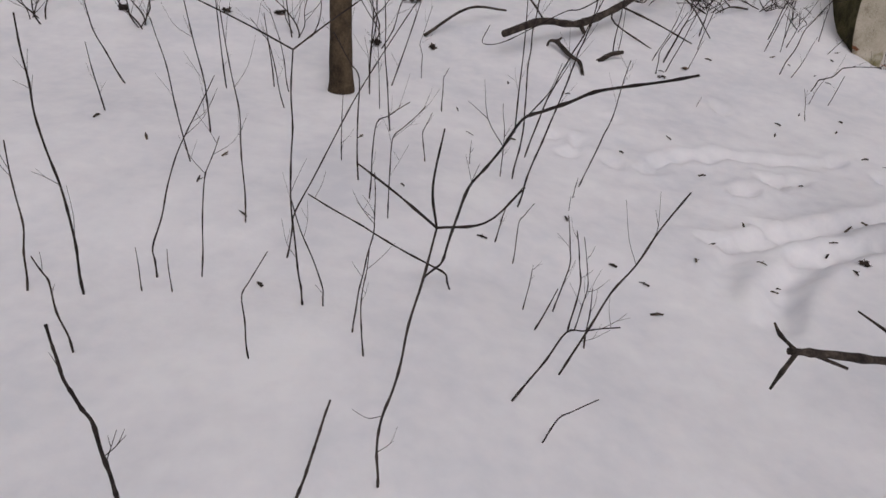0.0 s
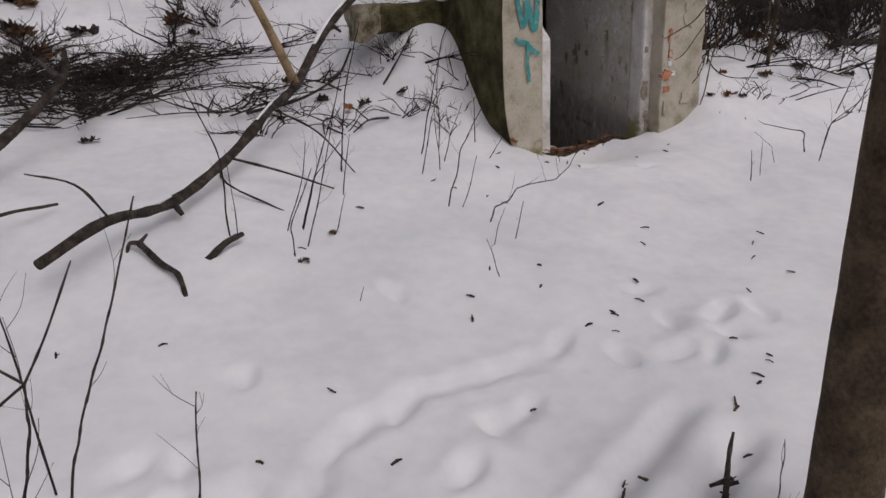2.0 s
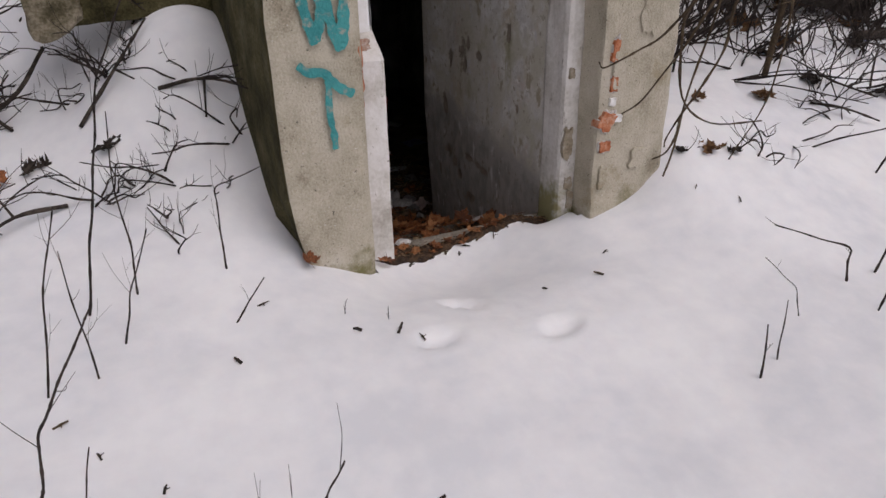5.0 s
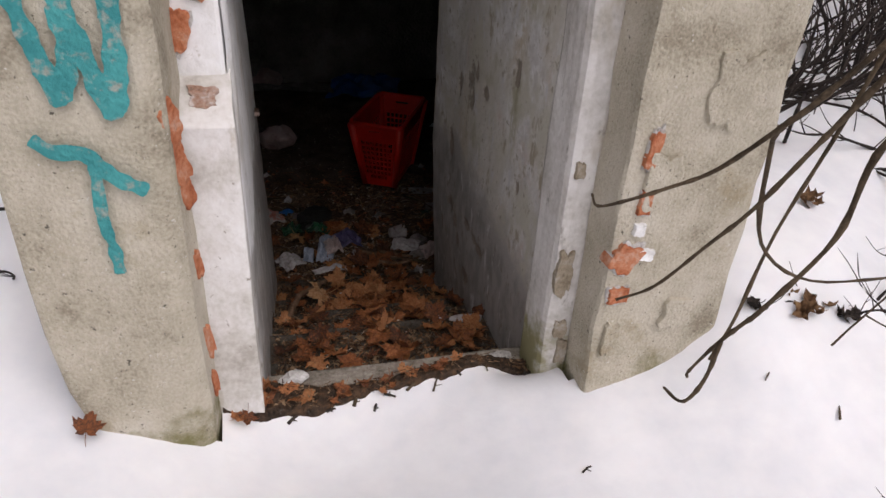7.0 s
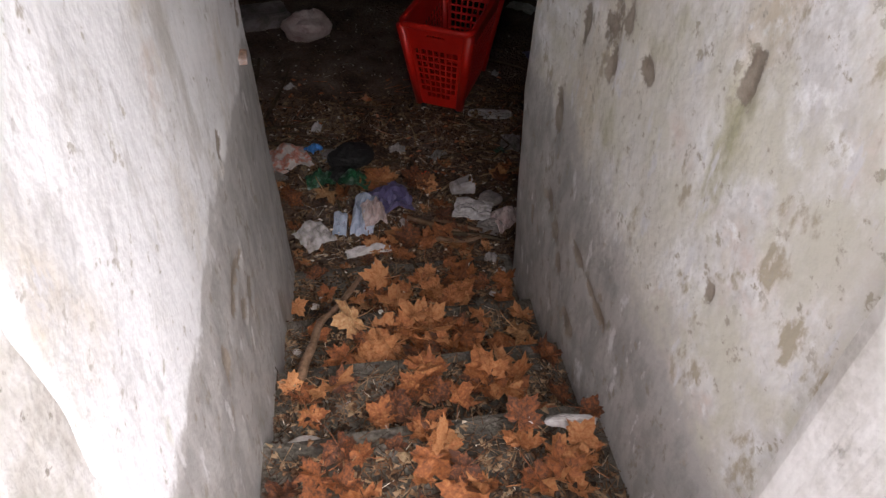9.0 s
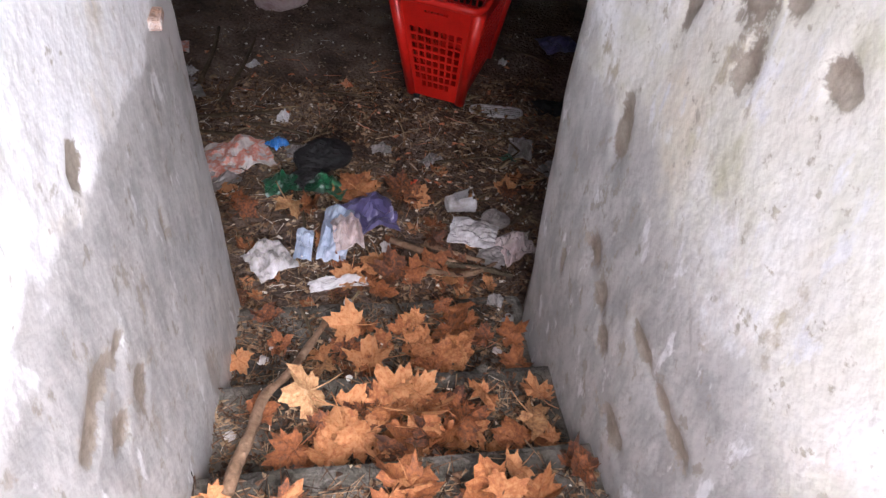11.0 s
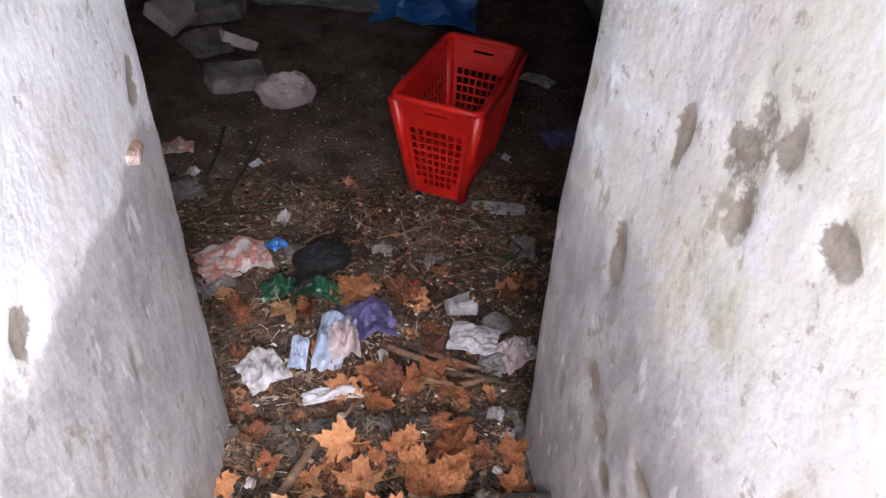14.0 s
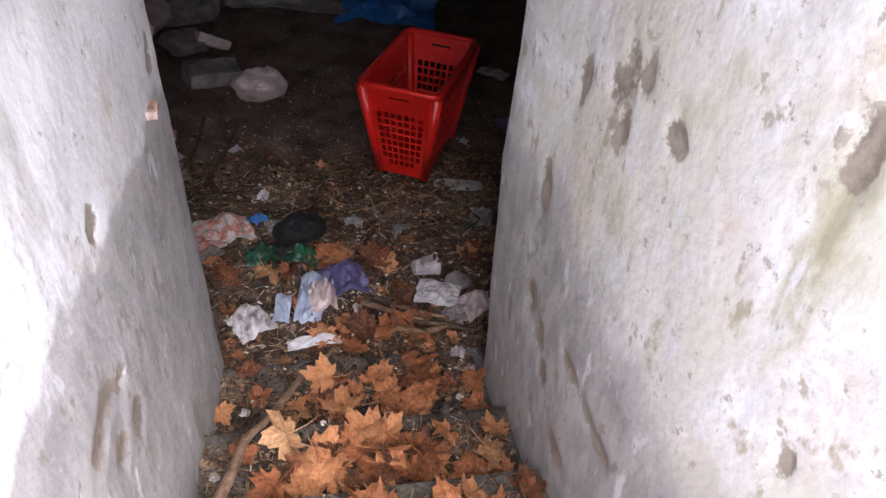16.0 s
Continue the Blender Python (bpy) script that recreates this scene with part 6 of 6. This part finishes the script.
sheet("green_wrapper", "crumpled shiny green snack wrapper", "wrapper", 3.93, 9.31, 0.15, 0.09, 0.05, -25, green_film, 2.4, 0.03)
sheet("green_wrapper", "small green film scrap", "wrapper", 4.67, 9.49, 0.06, 0.05, 0.02, 15, green_film, 5.4)
sheet("orange_scrap", "tiny bright red-orange plastic scrap", "plastic", 4.27, 9.37, 0.04, 0.025, 0.01, 30, orange_red, 1.0)
sheet("purple_bag", "crumpled purple plastic bag", "bag", 4.06, 9.15, 0.22, 0.18, 0.09, 10, purple_film, 6.0, 0.01)
sheet("blue_carton", "pale blue torn paper wrapper", "wrapper", 3.95, 9.05, 0.10, 0.22, 0.07, -12, pale_blue, 4.0, 0.03, 12)
sheet("blue_carton", "pale blue torn paper strip", "wrapper", 3.84, 9.02, 0.06, 0.12, 0.03, -8, pale_blue, 4.6, 0.02, 15)
sheet("brown_stained_tissue", "brown-stained white tissue on the litter", "tissue", 3.99, 9.02, 0.10, 0.15, 0.06, 5, pinkish, 7.0, 0.06)
sheet("tissue", "crumpled white tissue on the litter", "tissue", 3.725, 8.94, 0.14, 0.15, 0.07, 30, white_scrap, 8.0, 0.02)
sheet("tissue", "folded white paper scrap", "tissue", 3.95, 8.83, 0.19, 0.05, 0.04, 4, white_scrap, 9.0, 0.02)
sheet("tissue", "small white paper scrap", "tissue", 4.12, 8.98, 0.035, 0.05, 0.03, 10, white_scrap, 9.5, 0.02)
sheet("foam_tray", "broken white foam tray", "foam", 4.44, 9.03, 0.17, 0.12, 0.035, -20, white_scrap, 10.0, 0.03, 8)
lump("clear_bag", "crumpled clear film bag", "bag", 4.54, 9.12, 0.11, 0.10, 0.06, 0, clear_film, 3.3)
lump("clear_bag", "crumpled clear film bag", "bag", 4.50, 8.93, 0.13, 0.10, 0.06, 0, clear_film, 4.3)
sheet("pink_wrapper", "crumpled pinkish wrapper by the wall", "wrapper", 4.58, 8.97, 0.15, 0.12, 0.06, 30, pinkish, 11.0, 0.01)
for k, (x, y, w, l, m) in enumerate(((4.155, 9.57, 0.08, 0.05, clear_film), (4.35, 9.49, 0.09, 0.05, clear_film), (4.74, 9.56, 0.14, 0.1, clear_film), (3.35, 9.97, 0.16, 0.13, clear_film), (3.36, 10.09, 0.05, 0.05, white_scrap), (3.27, 10.27, 0.14, 0.1, print_mat), (3.62, 10.18, 0.06, 0.04, white_scrap),
                                     (3.76, 9.8, 0.06, 0.05, white_scrap), (4.04, 10.05, 0.05, 0.04, brick), (4.8, 10.22, 0.04, 0.035, white_scrap), (5.14, 10.42, 0.2, 0.16, purple_film), (5.18, 11.1, 0.12, 0.2, white_scrap), (4.95, 9.85, 0.12, 0.16, black_film), (4.85, 9.4, 0.12, 0.1, clear_film), (4.45, 8.69, 0.05, 0.045, clear_film))):
    sheet("film_scrap", ("scrap of grubby clear film", "scrap of dirty white paper")[m is white_scrap] if m in (clear_film, white_scrap) else "crumpled coloured plastic scrap", "scrap", x, y, w, l, 0.03, k * 37, m, 30.0 + k, 0.004)


def stick(pts, r, label="dry brown stick among the litter", material=None):
    bm = bmesh.new()
    limb(bm, pts, r, r * 0.6, 6, 5, 0.3)
    tagged(part("stick", bm, material or bark, smooth=True), label, "stick", group="sticks among the litter")


stick((Vector((3.69, 7.97, -0.11)), Vector((3.70, 8.03, -0.115)), Vector((3.727, 8.127, -0.14)), Vector((3.748, 8.263, -0.20)), Vector((3.803, 8.341, -0.225)), Vector((3.884, 8.557, -0.33)), Vector((3.908, 8.638, -0.37))), 0.016, "bent grey-brown branch lying down the steps", branch_wood)
for pts in (((4.14, 9.02), (4.30, 8.93), (4.42, 8.86)), ((4.22, 8.88), (4.38, 8.84), (4.52, 8.90)), ((4.26, 9.0), (4.38, 8.93), (4.46, 8.90))):
    stick([f(x, y, 0.035) for x, y in pts], 0.012, "short thick brown stick among the rubbish", branch_wood)
for a, b, r in (((4.14, 9.04), (4.41, 8.87), 0.009), ((4.25, 8.93), (4.55, 8.84), 0.012), ((4.32, 8.9), (4.5, 8.87), 0.010), ((3.40, 9.79), (3.76, 9.84), 0.008), ((3.86, 9.67), (3.6, 9.76), 0.006), ((3.35, 9.72), (3.9, 9.6), 0.007), ((4.3, 9.47), (4.68, 9.5), 0.005), ((4.8, 10.4), (5.05, 10.2), 0.007),
                ((3.80, 9.35), (3.84, 9.0), 0.007), ((4.12, 8.72), (4.14, 8.45), 0.008), ((3.83, 8.7), (3.85, 8.5), 0.006), ((4.55, 9.75), (4.75, 9.5), 0.006), ((3.9, 10.0), (4.15, 9.95), 0.005), ((3.5, 9.9), (3.62, 10.4), 0.009), ((3.4, 10.0), (3.45, 10.5), 0.012), ((4.6, 9.1), (4.75, 9.3), 0.006)):
    mx, my = (a[0] + b[0]) / 2 + 0.02, (a[1] + b[1]) / 2 - 0.015
    stick((f(*a, 0.02), f(mx, my, 0.035), f(*b, 0.02)), r)


rs = random.Random(31)
for _ in range(46):
    x, y, a, ln = rs.uniform(3.35, 4.75), rs.gauss(9.55, 0.28), rs.gauss(0.1, 0.5), rs.uniform(0.06, 0.24)
    b = (x + ln * math.cos(a), y + ln * math.sin(a))
    stick((f(x, y, 0.014), f(x + (b[0] - x) * 0.5, y + (b[1] - y) * 0.5 + rs.uniform(-0.012, 0.012), 0.022), f(*b, 0.014)), rs.uniform(0.002, 0.0055), "thin dry brown stick on the earth floor", rs.choice((bark, pale_wood, bark)))


def pebble(x, y, s, material, seed, name="rubble_stone", label="small pale lump of rubble on a step", up=0.0):
    bm = bmesh.new()
    bmesh.ops.create_icosphere(bm, subdivisions=2, radius=s)
    for v in bm.verts:
        v.co *= 1 + 0.35 * noise.noise(v.co * (1.2 / s) + Vector((seed, 0, 0)))
        v.co.z *= 0.6
    bmesh.ops.translate(bm, verts=bm.verts, vec=f(x, y, s * 0.4 + up))
    tagged(part(name, bm, material), label, "rubble", group="rubble bits")


rp = random.Random(9)
for k in range(26):
    pebble(rp.uniform(CX0 + 0.06, CX1 - 0.06), rp.uniform(7.18, 8.75), rp.uniform(0.008, 0.018), rp.choice((white_scrap, plaster, stone)), k)
for k, (x, y, s) in enumerate(((4.47, 8.55, 0.02), (4.42, 8.5, 0.016), (3.72, 8.52, 0.018), (4.48, 8.62, 0.022), (3.66, 8.2, 0.016))):
    pebble(x, y, s, white_scrap, 50 + k)
pebble(3.96, 7.6, 0.016, pale_wood, 70, "nut", "round yellowish nut on the step")
lump("white_shard", "broken white plate-like shard on a step", "shard", 3.69, 7.74, 0.11, 0.075, 0.025, 10, white_scrap, 3.0, 0.01)
lump("white_shard", "white broken plaster piece on the step edge", "shard", 4.42, 7.63, 0.15, 0.05, 0.03, -8, white_scrap, 4.0, 0.015)
lump("white_shard", "white broken plaster piece on the step edge", "shard", 4.31, 7.655, 0.04, 0.06, 0.03, 5, white_scrap, 5.0, 0.015)
lump("plaster_lump", "fallen lump of pale plaster on the threshold", "rubble", 3.675, 7.10, 0.10, 0.06, 0.035, 5, mortar, 6.0)
lump("plaster_lump", "fallen flake of pale plaster on the threshold", "rubble", 4.38, 7.10, 0.09, 0.05, 0.015, 0, mortar, 7.0)
